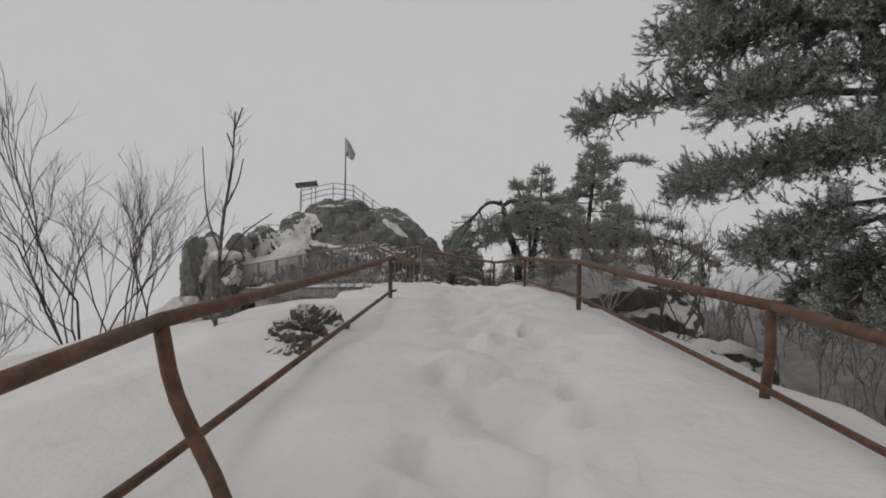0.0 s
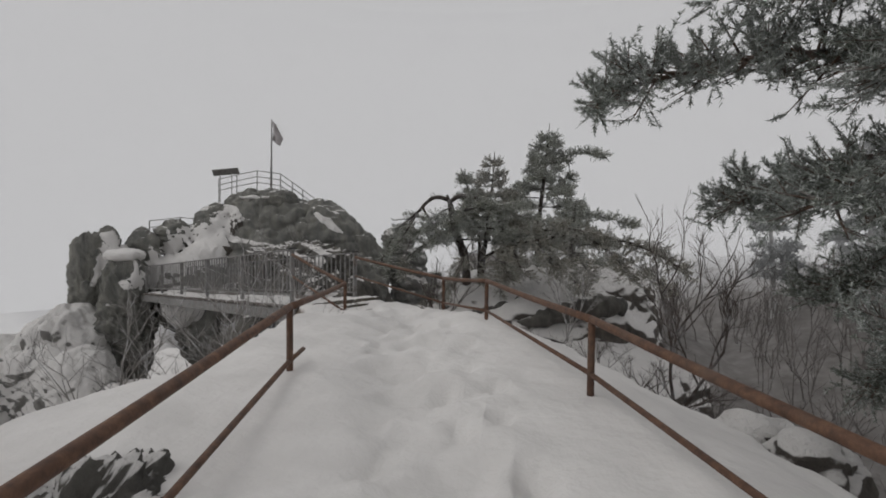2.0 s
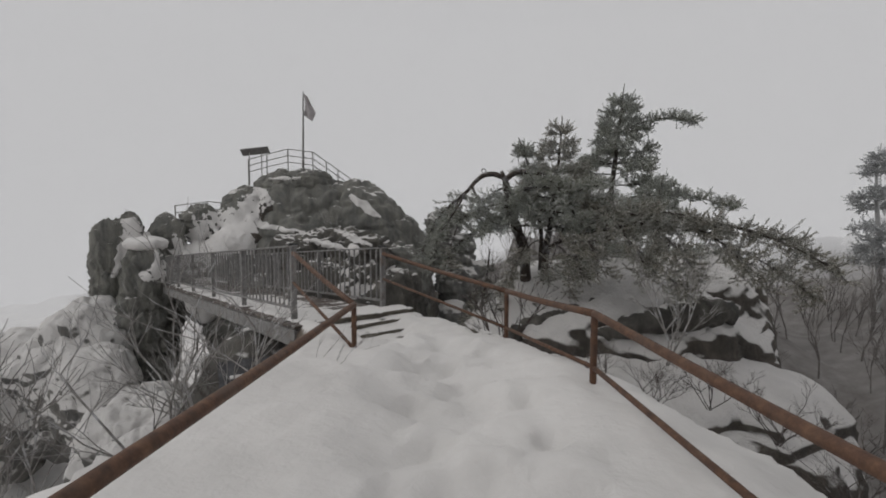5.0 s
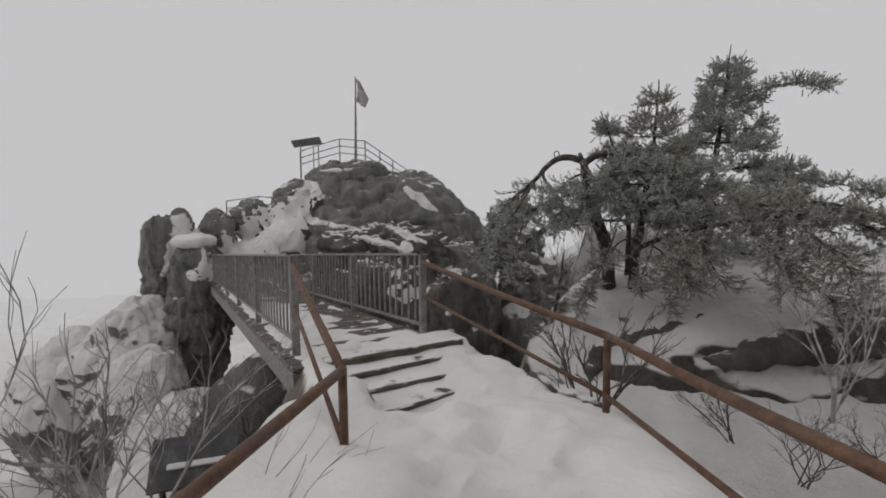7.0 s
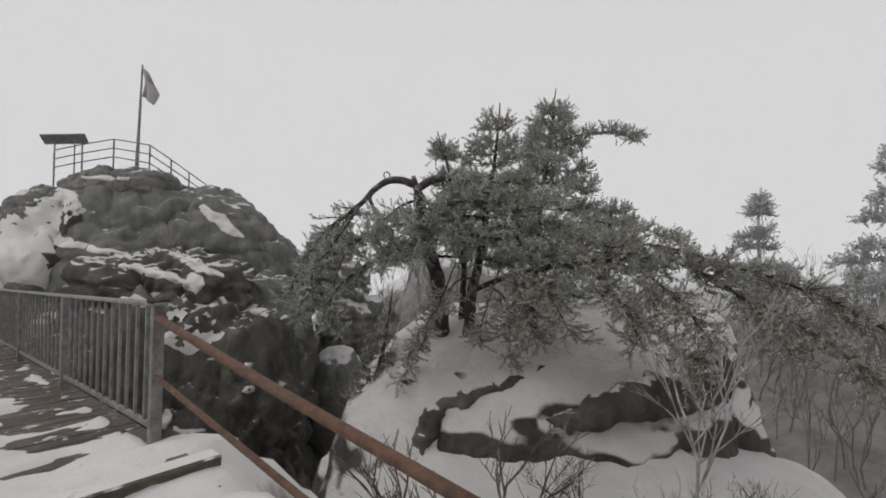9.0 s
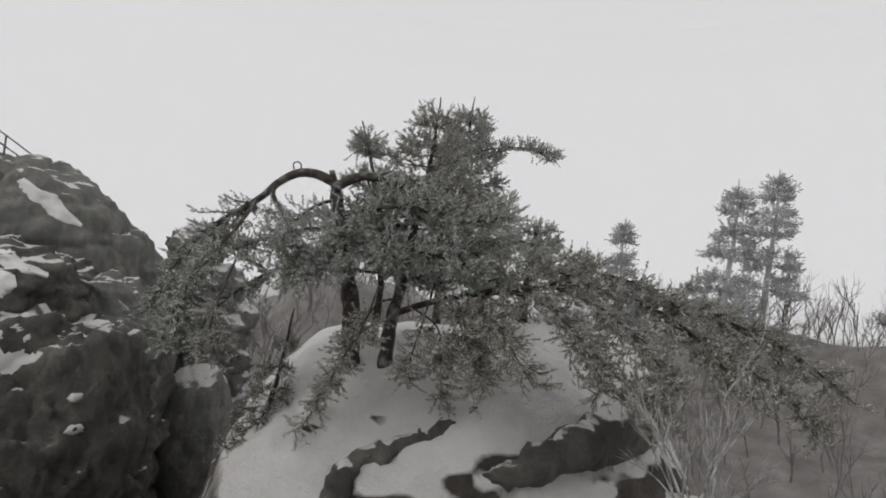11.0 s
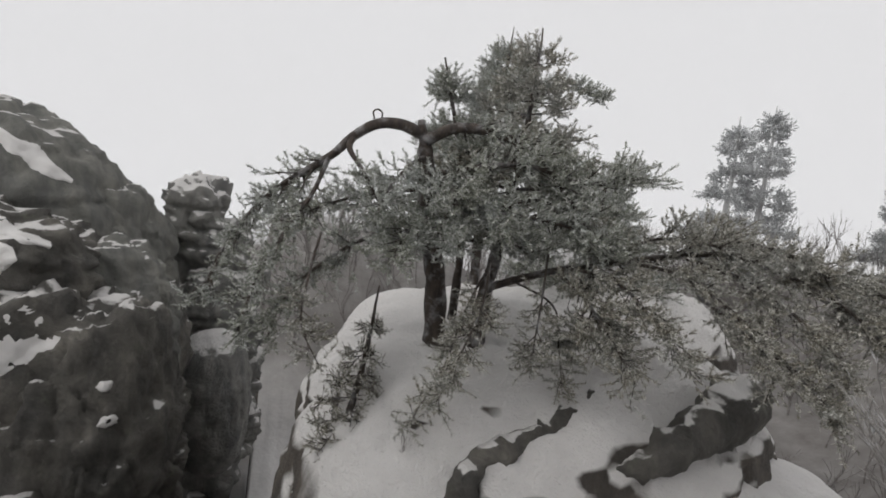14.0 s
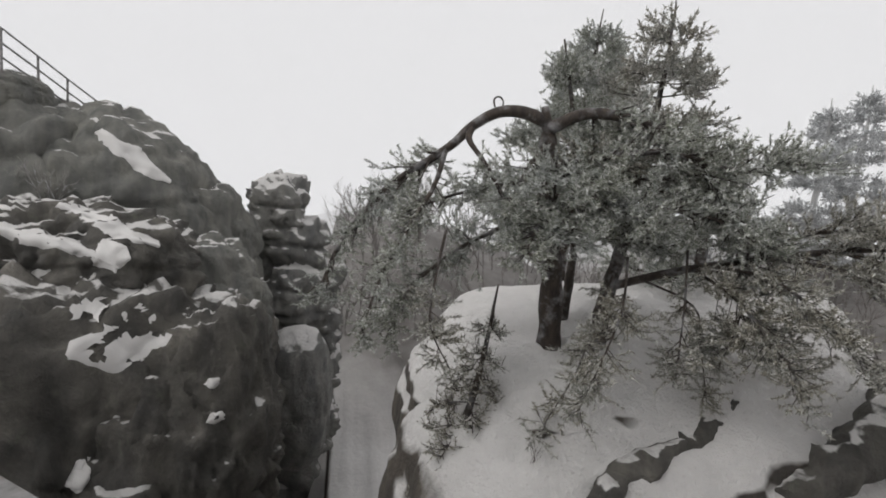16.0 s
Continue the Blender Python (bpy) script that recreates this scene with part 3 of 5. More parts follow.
pillars = outcrop("tall dark sandstone pillars capped with snow", ROCK, [
    ((-15.5, 20.8, -2.4), (0.95, 1.0, 3.2), 20),
    ((-17.4, 21.0, -1.6), (0.80, 0.9, 3.2), 0),
    ((-16.9, 21.4, 0.4), (0.42, 0.5, 1.5), 10),
    ((-16.5, 21.6, -2.4), (1.2, 1.1, 2.9), 0),
], seed=40, rough=0.42, strata=0.07, square=3.2, freq=1.5, cuts=6)

snow_bank = empty("snow_bank", "smooth snow bank rising from the bridge end to the stair", "snow")
for k, (c, size, rz) in enumerate([((-14.4, 23.1, -0.75), (1.5, 1.1, 1.3), 10), ((-13.2, 23.6, 0.2), (1.15, 0.9, 1.15), 25), ((-13.2, 21.9, -1.8), (1.0, 1.2, 0.9), 15)]):
    boulder("drift", SNOW, snow_bank, c, size, rz, 44 + k, 0.22, 0.0, 2.2, 5)


def surface_of(*roots):
    return [BVHTree.FromPolygons([v.co[:] for v in o.data.vertices], [p.vertices[:] for p in o.data.polygons]) for r in roots for o in r.children]


MASSIF = surface_of(summit, snow_slope, cliff, pillars, snow_bank)
LEEWARD = Vector((-0.56, 0.82, -0.05)).normalized()


def drift(label, pts, widths, seed):
    """A tongue of blown snow that lies along a line on the rock."""
    line = spline(pts, 8)
    n, across = len(line), 9
    grid = []
    for k, p in enumerate(line):
        t = (line[min(k + 1, n - 1)] - line[max(k - 1, 0)]).normalized()
        side = t.cross(LEEWARD).normalized()
        w = float(np.interp(k / (n - 1), np.linspace(0, 1, len(widths)), widths))
        row = []
        for j in range(across):
            u = 2 * j / (across - 1) - 1
            rag = max(1 + 0.85 * fbm(np.array([[p.x * 1.3 + 3 * math.copysign(1, u), p.z * 1.3 + p.y]]), seed, 3, 2.6)[0], 0.12)
            q = p + side * (u * w * rag + 0.5 * w * fbm(np.array([[p.x, p.z]]), seed + 9, 2, 1.9)[0])
            best = None
            for tree in MASSIF:
                hit = tree.ray_cast(q - LEEWARD * 4, LEEWARD, 8)
                if hit[0] and (best is None or hit[3] < best[1]):
                    best = (hit[0], hit[3])
            row.append(best[0] - LEEWARD * (0.06 * (1 - u * u) - 0.02 * (abs(u) > 0.99)) if best else None)
        grid.append(row)
    bm = bmesh.new()
    vs = [[bm.verts.new(q) if q else None for q in row] for row in grid]
    for a, b in zip(vs, vs[1:]):
        for j in range(across - 1):
            q = (a[j], a[j + 1], b[j + 1], b[j])
            if all(q) and max((q[m].co - q[m - 1].co).length for m in range(4)) < 0.75:
                bm.faces.new(q)
    bmesh.ops.delete(bm, geom=[v for v in bm.verts if not v.link_faces], context="VERTS")
    bmesh.ops.recalc_face_normals(bm, faces=bm.faces[:])
    tagged(part("snow_drift", bm, SNOW, None, "", True), label, "snow", "", "stuff")


drift("broad tongue of snow filling the gully beside the summit", [(-12.6, 24.8, 3.15), (-12.73, 24.47, 2.41), (-12.95, 23.9, 1.8), (-13.4, 23.4, 1.3), (-14.3, 23.4, 0.8), (-14.5, 22.6, 0.4), (-15.2, 22.1, 0.2)], [0.28, 0.5, 0.85, 1.15, 1.2, 0.95, 0.5], 1)
drift("snow field beside the stair gully", [(-14.9, 23.6, 1.3), (-15.2, 23.2, 0.5), (-15.8, 22.8, -0.2), (-16.6, 22.4, -0.9)], [0.3, 0.6, 0.55, 0.3], 11)
drift("thin snow streak on a rock ledge", [(-12.2, 23.9, 1.5), (-11.2, 23.5, 1.3), (-10.06, 23.2, 1.13), (-9.34, 23.8, 1.04)], [0.22, 0.10, 0.13, 0.05], 2)
drift("slanting snow streak on the summit shoulder", [(-7.9, 24.7, 2.8), (-7.5, 24.7, 2.4), (-7.1, 24.7, 2.1), (-6.5, 24.9, 1.76)], [0.08, 0.2, 0.22, 0.08], 3)
drift("snow streak low on the summit rock", [(-8.9, 24.3, 1.15), (-8.2, 24.3, 0.8), (-7.35, 24.25, 0.47)], [0.07, 0.19, 0.10], 4)
drift("snow clump in a hollow of the summit rock", [(-8.6, 24.3, 0.2), (-8.3, 24.3, 0.3), (-8.0, 24.3, 0.35)], [0.1, 0.3, 0.12], 5)
drift("thin snow line under the summit block", [(-12.3, 25.0, 3.62), (-11.5, 25.1, 3.62), (-10.6, 25.0, 3.6)], [0.05, 0.10, 0.05], 6)
drift("snow clump on the summit shoulder", [(-14.3, 24.6, 2.85), (-14.0, 24.6, 3.0), (-13.8, 24.6, 3.1)], [0.1, 0.2, 0.08], 7)
drift("steep snow between two rock pillars", [(-16.1, 21.3, 1.9), (-16.3, 21.3, 1.4), (-16.5, 21.1, 0.8), (-16.8, 20.8, 0.0), (-16.9, 20.6, -0.8)], [0.35, 0.5, 0.42, 0.2, 0.08], 8)
drift("snow streak along the upper cliff edge", [(-9.8, 23.4, 0.75), (-8.9, 23.0, 0.70), (-7.9, 22.7, 0.55), (-7.0, 22.6, 0.2)], [0.08, 0.15, 0.12, 0.06], 9)
outcrop("low snow-covered rocks falling away below the pillars", ROCK_DRIFT, [
    ((-17.4, 19.8, -4.3), (1.9, 1.7, 2.9), 25),
    ((-17.9, 19.0, -5.4), (2.3, 1.8, 2.6), 20),
    ((-20.3, 19.3, -6.0), (2.2, 1.8, 2.7), 15),
    ((-20.0, 18.4, -6.6), (2.0, 1.8, 2.6), 0),
    ((-15.5, 18.4, -5.6), (1.8, 1.4, 2.4), 0),
    ((-12.5, 17.5, -6.8), (2.6, 2.0, 2.8), 10),
    ((-22.0, 19.5, -6.5), (2.2, 1.8, 2.6), 10),
    ((-9.0, 14.5, -6.8), (2.6, 2.0, 2.6), 10),
], seed=60, rough=0.27, strata=0.012, square=2.2, freq=1.0, cuts=6)
outcrop("brown earthy rock bank under the bridge end", ROCK_BARE, [
    ((-3.9, 12.1, -2.6), (1.5, 1.4, 2.2), 10),
    ((-5.8, 13.6, -4.6), (1.8, 1.5, 2.6), 10),
], seed=70, rough=0.24, strata=0.03, square=2.3)
outcrop("rounded sandstone block under deep snow with dark undercut edges", ROCK_SNOWY, [
    ((3.1, 20.0, -2.2), (4.4, 3.9, 2.6), 8),
    ((5.3, 20.2, -1.9), (2.5, 2.6, 2.75), 0),
    ((3.4, 17.3, -4.2), (5.2, 3.4, 2.85), 6),
    ((0.75, 18.4, -6.0), (2.9, 2.9, 5.4), 0),
], seed=80, rough=0.13, strata=0.015, square=2.4, freq=1.3, cuts=6)


def ledge(label, pts, radii, seed):
    """A bare band of rock that breaks through the snow along a line."""
    line = spline(pts, 6)
    n = len(line)
    rr = [np.interp(k / (n - 1), np.linspace(0, 1, len(radii)), radii) for k in range(n)]
    bm = tube(bmesh.new(), line, rr, 14)
    bmesh.ops.subdivide_edges(bm, edges=[e for e in bm.edges if e.calc_length() > 0.08], cuts=1)
    for v in bm.verts:
        v.co += 0.10 * noise.noise_vector(v.co * 3.1 + Vector((seed, 0, 0))) + 0.05 * noise.noise_vector(v.co * 9.0)
    tagged(part("rock_ledge", bm, ROCK_BARE, None, "", True), label, "rock", "bare ledges on the block")


ledge("dark rock crevice winding down through the snow", [(2.8, 17.45, -0.22), (2.42, 17.12, -0.43), (1.95, 16.93, -0.6), (1.43, 16.85, -0.78), (0.92, 16.76, -0.95), (0.57, 16.72, -1.08), (0.37, 16.58, -1.4), (0.25, 16.55, -1.9)], [0.06, 0.13, 0.17, 0.16, 0.19, 0.17, 0.20, 0.26], 1)
ledge("dark overhanging slab edge above a snow shelf", [(2.2, 16.4, -1.15), (2.9, 16.4, -0.98), (3.6, 16.5, -0.78), (4.4, 16.7, -0.60), (5.1, 17.0, -0.50), (5.8, 17.5, -0.60)], [0.08, 0.20, 0.30, 0.40, 0.44, 0.32], 5)
tower = empty("rock_tower", "layered rock tower toned haze grey across the gorge with snowy ledges", "rock")
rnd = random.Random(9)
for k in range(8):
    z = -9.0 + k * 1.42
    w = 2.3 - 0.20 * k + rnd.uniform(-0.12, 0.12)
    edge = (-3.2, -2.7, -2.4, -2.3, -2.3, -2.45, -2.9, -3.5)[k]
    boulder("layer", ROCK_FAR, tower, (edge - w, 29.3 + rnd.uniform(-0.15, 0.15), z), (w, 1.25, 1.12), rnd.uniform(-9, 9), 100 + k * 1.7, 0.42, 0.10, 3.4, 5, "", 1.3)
outcrop("boulder toned misty grey with a snow cap below the pines", ROCK_FAR, [
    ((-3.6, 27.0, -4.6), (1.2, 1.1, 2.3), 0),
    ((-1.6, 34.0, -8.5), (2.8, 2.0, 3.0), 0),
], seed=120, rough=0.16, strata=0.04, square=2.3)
tagged(boulder("ridge_rock", ROCK_BARE, None, (0.34, 2.08, 0.45), (0.28, 0.92, 0.30), 14, 140, 0.50, 0.06, 2.6, 6, "", 2.8), "mossy dark rock half buried in snow by the railing", "rock")

# ==== lookout on the summit ====
def lookout():
    root = empty("lookout_railing", "thin metal railing round the summit lookout", "railing")
    ring = [(-14.1, 26.0, 3.68), (-12.9, 25.8, 3.9), (-11.6, 25.6, 4.10), (-10.1, 25.3, 3.88), (-9.85, 26.2, 3.52), (-9.6, 27.0, 3.17), (-8.9, 28.0, 2.47)]
    for p in ring:
        part("post", tube(bmesh.new(), [Vector(p) - Vector((0, 0, 0.5)), Vector(p) + Vector((0, 0, 0.98))], 0.028, 6), STEEL, root)
    for h in (0.35, 0.66, 0.98):
        for a, b in zip(ring, ring[1:]):
            part("rail", tube(bmesh.new(), [Vector(a) + Vector((0, 0, h)), Vector(b) + Vector((0, 0, h))], 0.022, 6), STEEL, root)
    low = empty("stair_railing", "short pipe railing between two summit boulders", "railing")
    ring = [(-16.4, 23.5, 1.55), (-15.0, 24.0, 1.75), (-14.4, 24.2, 1.7)]
    for p in ring:
        part("post", tube(bmesh.new(), [Vector(p) - Vector((0, 0, 0.9)), Vector(p) + Vector((0, 0, 0.75))], 0.028, 6), STEEL, low)
    for h in (0.38, 0.72):
        for a, b in zip(ring, ring[1:]):
            part("rail", tube(bmesh.new(), [Vector(a) + Vector((0, 0, h)), Vector(b) + Vector((0, 0, h))], 0.022, 6), STEEL, low)
    pole = empty("flagpole", "slim pole with a limp dark flag on the summit", "flag")
    foot, tip = Vector((-10.95, 25.9, 3.9)), Vector((-11.1, 26.3, 8.0))
    part("pole", tube(bmesh.new(), [foot, foot.lerp(tip, 0.45), tip], [0.07, 0.05, 0.03], 8), STEEL, pole)
    bm = bmesh.new()
    g = bmesh.ops.create_grid(bm, x_segments=10, y_segments=12, size=0.5)
    for v in bm.verts:
        x, y = v.co.x + 0.5, v.co.y + 0.5
        w = 0.6 * (1 - abs(y - 0.35) * 0.9) * x
        v.co = tip + Vector((0.02 + w, 0.12 * math.sin(7 * x + 3 * y), -1.15 + 1.1 * y - 0.3 * x))
    bmesh.ops.solidify(bm, geom=bm.faces[:], thickness=0.012)
    part("flag", bm, make_cloth(), pole, "limp grey-red flag")
    board = empty("info_board", "tilted panorama board on posts at the lookout", "sign")
    c = Vector((-13.55, 25.8, 5.05))
    m = Matrix.Translation(c) @ pose(0, 0, 0, -28, -8, 24)
    part("panel", box(bmesh.new(), m, 1.35, 0.55, 0.05, 0.01), STEEL, board)
    part("snow_cover", box(bmesh.new(), m @ Matrix.Translation((0, 0, 0.042)), 1.30, 0.5, 0.03, 0.012), SNOW, board)
    for dx in (-0.3, 0.3):
        q = m @ Vector((dx, 0, -0.03))
        part("leg", tube(bmesh.new(), [q, q - Vector((0, 0, 1.6))], 0.022, 6), STEEL, board)


def make_cloth():
    m, n, l, b = material("wet_flag_cloth", 0.9)
    l.new(ramp(n, l, grain(n, l, 4, 4), [(0.4, (0.34, 0.32, 0.32)), (0.65, (0.46, 0.43, 0.43))]), b.inputs["Base Color"])
    return m


lookout()


# ==== pines ====
class Needles:
    """Gathers needle blades as triangles for one crown."""

    def __init__(self, seed):
        self.r = np.random.RandomState(seed)
        self.pts, self.dirs, self.sizes = [], [], []

    def tuft(self, p, d, s):
        self.pts.append(tuple(p))
        self.dirs.append(tuple(d))
        self.sizes.append(s)

    def mesh(self, name, blades, width):
        p, d, s = np.array(self.pts), np.array(self.dirs), np.array(self.sizes)
        k = len(p)
        d = d / np.linalg.norm(d, axis=1)[:, None]
        rnd = self.r.normal(size=(k, blades, 3))
        way = d[:, None] * 0.85 + rnd / np.linalg.norm(rnd, axis=2)[..., None]
        way[..., 2] += 0.10
        way /= np.linalg.norm(way, axis=2)[..., None]
        side = np.cross(way, self.r.normal(size=(k, blades, 3)))
        side /= np.linalg.norm(side, axis=2)[..., None]
        ln = s[:, None, None] * self.r.uniform(0.24, 0.46, (k, blades, 1))
        root = p[:, None] - d[:, None] * s[:, None, None] * self.r.uniform(-0.15, 1.35, (k, blades, 1))
        w = side * width * self.r.uniform(0.7, 1.3, (k, blades, 1))
        tri = np.stack([root - w, root + w, root + way * ln], 2).reshape(-1, 3)
        me = bpy.data.meshes.new(name)
        me.from_pydata(tri.tolist(), [], np.arange(len(tri)).reshape(-1, 3).tolist())
        return me


def bough(bm, nd, rnd, pts, r0, r1, first, twigs, reach, tuft, droop=0.0, flat=0.45, steps=5, bushy=6):
    """A limb with side twigs that carry needle tufts. Twigs begin at the fraction first."""
    line = spline(pts, steps)
    n = len(line)
    tube(bm, line, [r0 + (r1 - r0) * i / (n - 1) for i in range(n)], 6)
    for _ in range(twigs):
        f = first + (1 - first) * rnd.random() ** 0.8
        i = min(int(f * (n - 1)), n - 2)
        p = line[i].lerp(line[i + 1], f * (n - 1) - i)
        d = (line[i + 1] - line[i]).normalized()
        side = d.cross(Vector((0, 0, 1)))
        side = side.normalized() if side.length > 0.05 else Vector((1, 0, 0))
        side = Matrix.Rotation(rnd.uniform(-0.65, 0.65), 3, d) @ side * rnd.choice((-1, 1))
        w = (side * rnd.uniform(0.5, 1.0) + d * rnd.uniform(0.1, 0.9) + Vector((0, 0, rnd.uniform(-flat, flat) - droop))).normalized()
        ln = reach * rnd.uniform(0.45, 1.1) * (1.1 - 0.45 * f)
        q = p + w * ln * 0.55 + Vector((0, 0, 0.04 * ln))
        e = p + w * ln + Vector((0, 0, -droop * ln * 0.4 + 0.05))
        tube(bm, [p, q, e], [r1 * 0.8 + 0.003, r1 * 0.5 + 0.002, 0.003], 4, False)
        for _ in range(bushy):
            t = rnd.uniform(0.25, 1.0)
            b = (p.lerp(q, t / 0.55) if t < 0.55 else q.lerp(e, (t - 0.55) / 0.45))
            o = Vector((rnd.gauss(0, 1), rnd.gauss(0, 1), rnd.gauss(0.15, 0.6))).normalized()
            tip = b + (o * 0.7 + w * 0.75 + Vector((0, 0, 0.22))).normalized() * tuft * rnd.uniform(0.6, 2.0)
            if rnd.random() < 0.6:
                tube(bm, [b, tip], [0.004, 0.002], 3, False)
            nd.tuft(tip, (tip - b) + Vector((0, 0, 0.03)), tuft * rnd.uniform(0.75, 1.15))
    nd.tuft(line[-1], line[-1] - line[-2], tuft)


def pine(label, trunk, radii, limbs, needles, bark, seed, blades=16, width=0.006, tuft=0.10, steps=5, bushy=6, group="", full=1.0):
    """trunk: points; limbs: (points, thick, twigs, reach, first, droop)."""
    rnd = random.Random(seed)
    nd = Needles(seed)
    root = empty("pine_tree", label, "tree", group)
    line = spline(trunk, 6)
    n = len(line)
    rr = [np.interp(i / (n - 1), np.linspace(0, 1, len(radii)), radii) * (1 + 0.10 * math.sin(i * 2.1 + seed)) for i in range(n)]
    bm = tube(bmesh.new(), line, rr, 12)
    bmesh.ops.subdivide_edges(bm, edges=bm.edges[:], cuts=1)
    for v in bm.verts:
        v.co += 0.12 * radii[0] * noise.noise_vector(v.co * 6.0)
    part("trunk", bm, bark, root, "", True)
    for pts, thick, twigs, reach, first, droop, *flat in limbs:
        bm = bmesh.new()
        bough(bm, nd, rnd, pts, thick, max(thick * 0.25, 0.006), first, int(twigs * full), reach, tuft, droop, flat[0] if flat else 0.45, steps, bushy)
        part("limb", bm, bark, root, "", True)
    linked("crown", nd.mesh("crown", blades, width), needles, root, "needles grey with rime")
    return root


def whorls(trunk, seed, levels, long, lift=0.15, twigs=16, start=0.2, thick=0.03, per=5, first=0.25, flat=0.45, gaps=0.0):
    """Limbs set in rings up a straight stem, shorter to the top; with gaps, some limbs are missing and the foliage lies in flat pads."""
    rnd = random.Random(seed)
    line = spline(trunk, 6)
    out = []
    for k in range(levels):
        f = start + (1 - start) * k / levels
        p = line[int(f * (len(line) - 1))]
        ln = long * ((1.03 - f) ** 0.95 if gaps else (1.06 - f) ** 0.75)
        a0 = rnd.uniform(0, 6.3)
        for j in range(per):
            a = a0 + j * 2 * math.pi / per + rnd.uniform(-0.35, 0.35)
            q = ln * rnd.uniform(0.6 - 0.4 * gaps, 1.15)
            if rnd.random() < gaps and k < levels - 2:
                continue
            d = Vector((math.cos(a), math.sin(a), 0))
            out.append(([p, p + d * q * 0.5 + Vector((0, 0, lift * q * 0.3)), p + d * q + Vector((0, 0, lift * q))], thick * (1.1 - f), max(int(twigs * q / long), 3), 0.32 * q + 0.10, first, 0.0, flat))
    return out


# wind-bent pine on the block
pine("gnarled wind-bent pine with rimed needles and an arching bough", [(0.56, 18.65, -0.5), (0.45, 18.58, 0.9), (0.16, 18.32, 1.81), (0.0, 18.12, 2.64), (-0.16, 18.0, 3.2)], [0.19, 0.16, 0.14, 0.12, 0.05], [
    ([(-0.10, 18.02, 3.02), (-0.41, 18.09, 3.12), (-0.71, 18.2, 3.10), (-1.0, 18.3, 2.91), (-1.21, 18.36, 2.68), (-1.49, 18.46, 2.45), (-1.85, 18.55, 2.18), (-2.22, 18.6, 1.8), (-2.6, 18.65, 1.2), (-2.8, 18.65, 0.6)], 0.085, 80, 0.62, 0.45, 0.25),
    ([(-1.0, 18.3, 2.91), (-1.05, 18.2, 2.72), (-0.87, 18.0, 2.43), (-0.57, 17.85, 1.92), (-0.28, 17.71, 1.49)], 0.05, 26, 0.45, 0.45, 0.1),
    ([(-1.3, 18.4, 2.6), (-1.5, 18.0, 2.1), (-1.8, 17.8, 1.6), (-2.1, 17.7, 1.0), (-2.3, 17.7, 0.3)], 0.035, 60, 0.6, 0.2, 0.35),
    ([(0.1, 18.25, 2.0), (-0.57, 18.1, 1.65), (-1.16, 18.1, 1.3), (-1.72, 18.1, 0.75), (-1.96, 18.1, 0.1)], 0.04, 64, 0.55, 0.2, 0.3),
    ([(0.1, 18.25, 2.3), (-0.5, 18.4, 2.2), (-1.1, 18.8, 2.0), (-1.7, 19.1, 1.7)], 0.04, 60, 0.6, 0.15, 0.15),
    ([(0.0, 18.1, 2.75), (-0.3, 17.7, 2.6), (-0.6, 17.4, 2.3), (-0.8, 17.3, 1.9)], 0.035, 44, 0.5, 0.35, 0.1),
    ([(-0.08, 18.0, 2.94), (0.34, 17.8, 3.15), (0.95, 17.56, 3.06), (1.49, 17.2, 2.64), (1.92, 17.0, 1.91), (2.32, 16.93, 1.62)], 0.085, 110, 0.7, 0.2, 0.1),
    ([(0.05, 18.15, 2.5), (0.4, 17.5, 2.6), (1.03, 17.15, 2.7), (1.76, 16.9, 2.55), (2.5, 16.75, 2.7)], 0.05, 110, 0.62, 0.15, 0.05),
    ([(0.15, 18.3, 1.9), (0.5, 17.6, 2.0), (0.9, 17.2, 2.05), (1.5, 16.9, 2.0), (2.1, 16.8, 1.8)], 0.045, 90, 0.55, 0.15, 0.1),
    ([(0.1, 18.25, 2.2), (0.7, 18.5, 2.6), (1.4, 18.7, 2.7), (2.3, 18.7, 2.5), (3.0, 18.6, 2.3)], 0.05, 90, 0.7, 0.15, 0.0),
    ([(0.15, 18.3, 1.8), (-0.1, 17.7, 1.8), (-0.35, 17.4, 1.75), (-0.6, 17.1, 1.4)], 0.035, 56, 0.5, 0.2, 0.15),
    ([(0.25, 18.35, 1.6), (0.8, 18.3, 1.6), (1.4, 18.2, 1.6), (2.0, 18.1, 1.5)], 0.035, 60, 0.55, 0.15, 0.05),
    ([(0.0, 18.15, 2.4), (0.05, 17.7, 2.45), (0.1, 17.3, 2.35), (0.15, 17.0, 2.1)], 0.03, 56, 0.5, 0.15, 0.1),
    ([(0.1, 18.25, 2.0), (0.1, 17.8, 2.0), (0.0, 17.4, 1.85), (-0.1, 17.1, 1.6)], 0.03, 50, 0.5, 0.15, 0.1),
    ([(0.1, 18.25, 2.1), (0.4, 17.7, 2.15), (0.6, 17.3, 2.1), (0.8, 17.0, 1.9)], 0.03, 56, 0.5, 0.15, 0.1),
], NEEDLE, BARK, 11, 40, 0.0075, 0.15, 5, 5, "", 0.70)
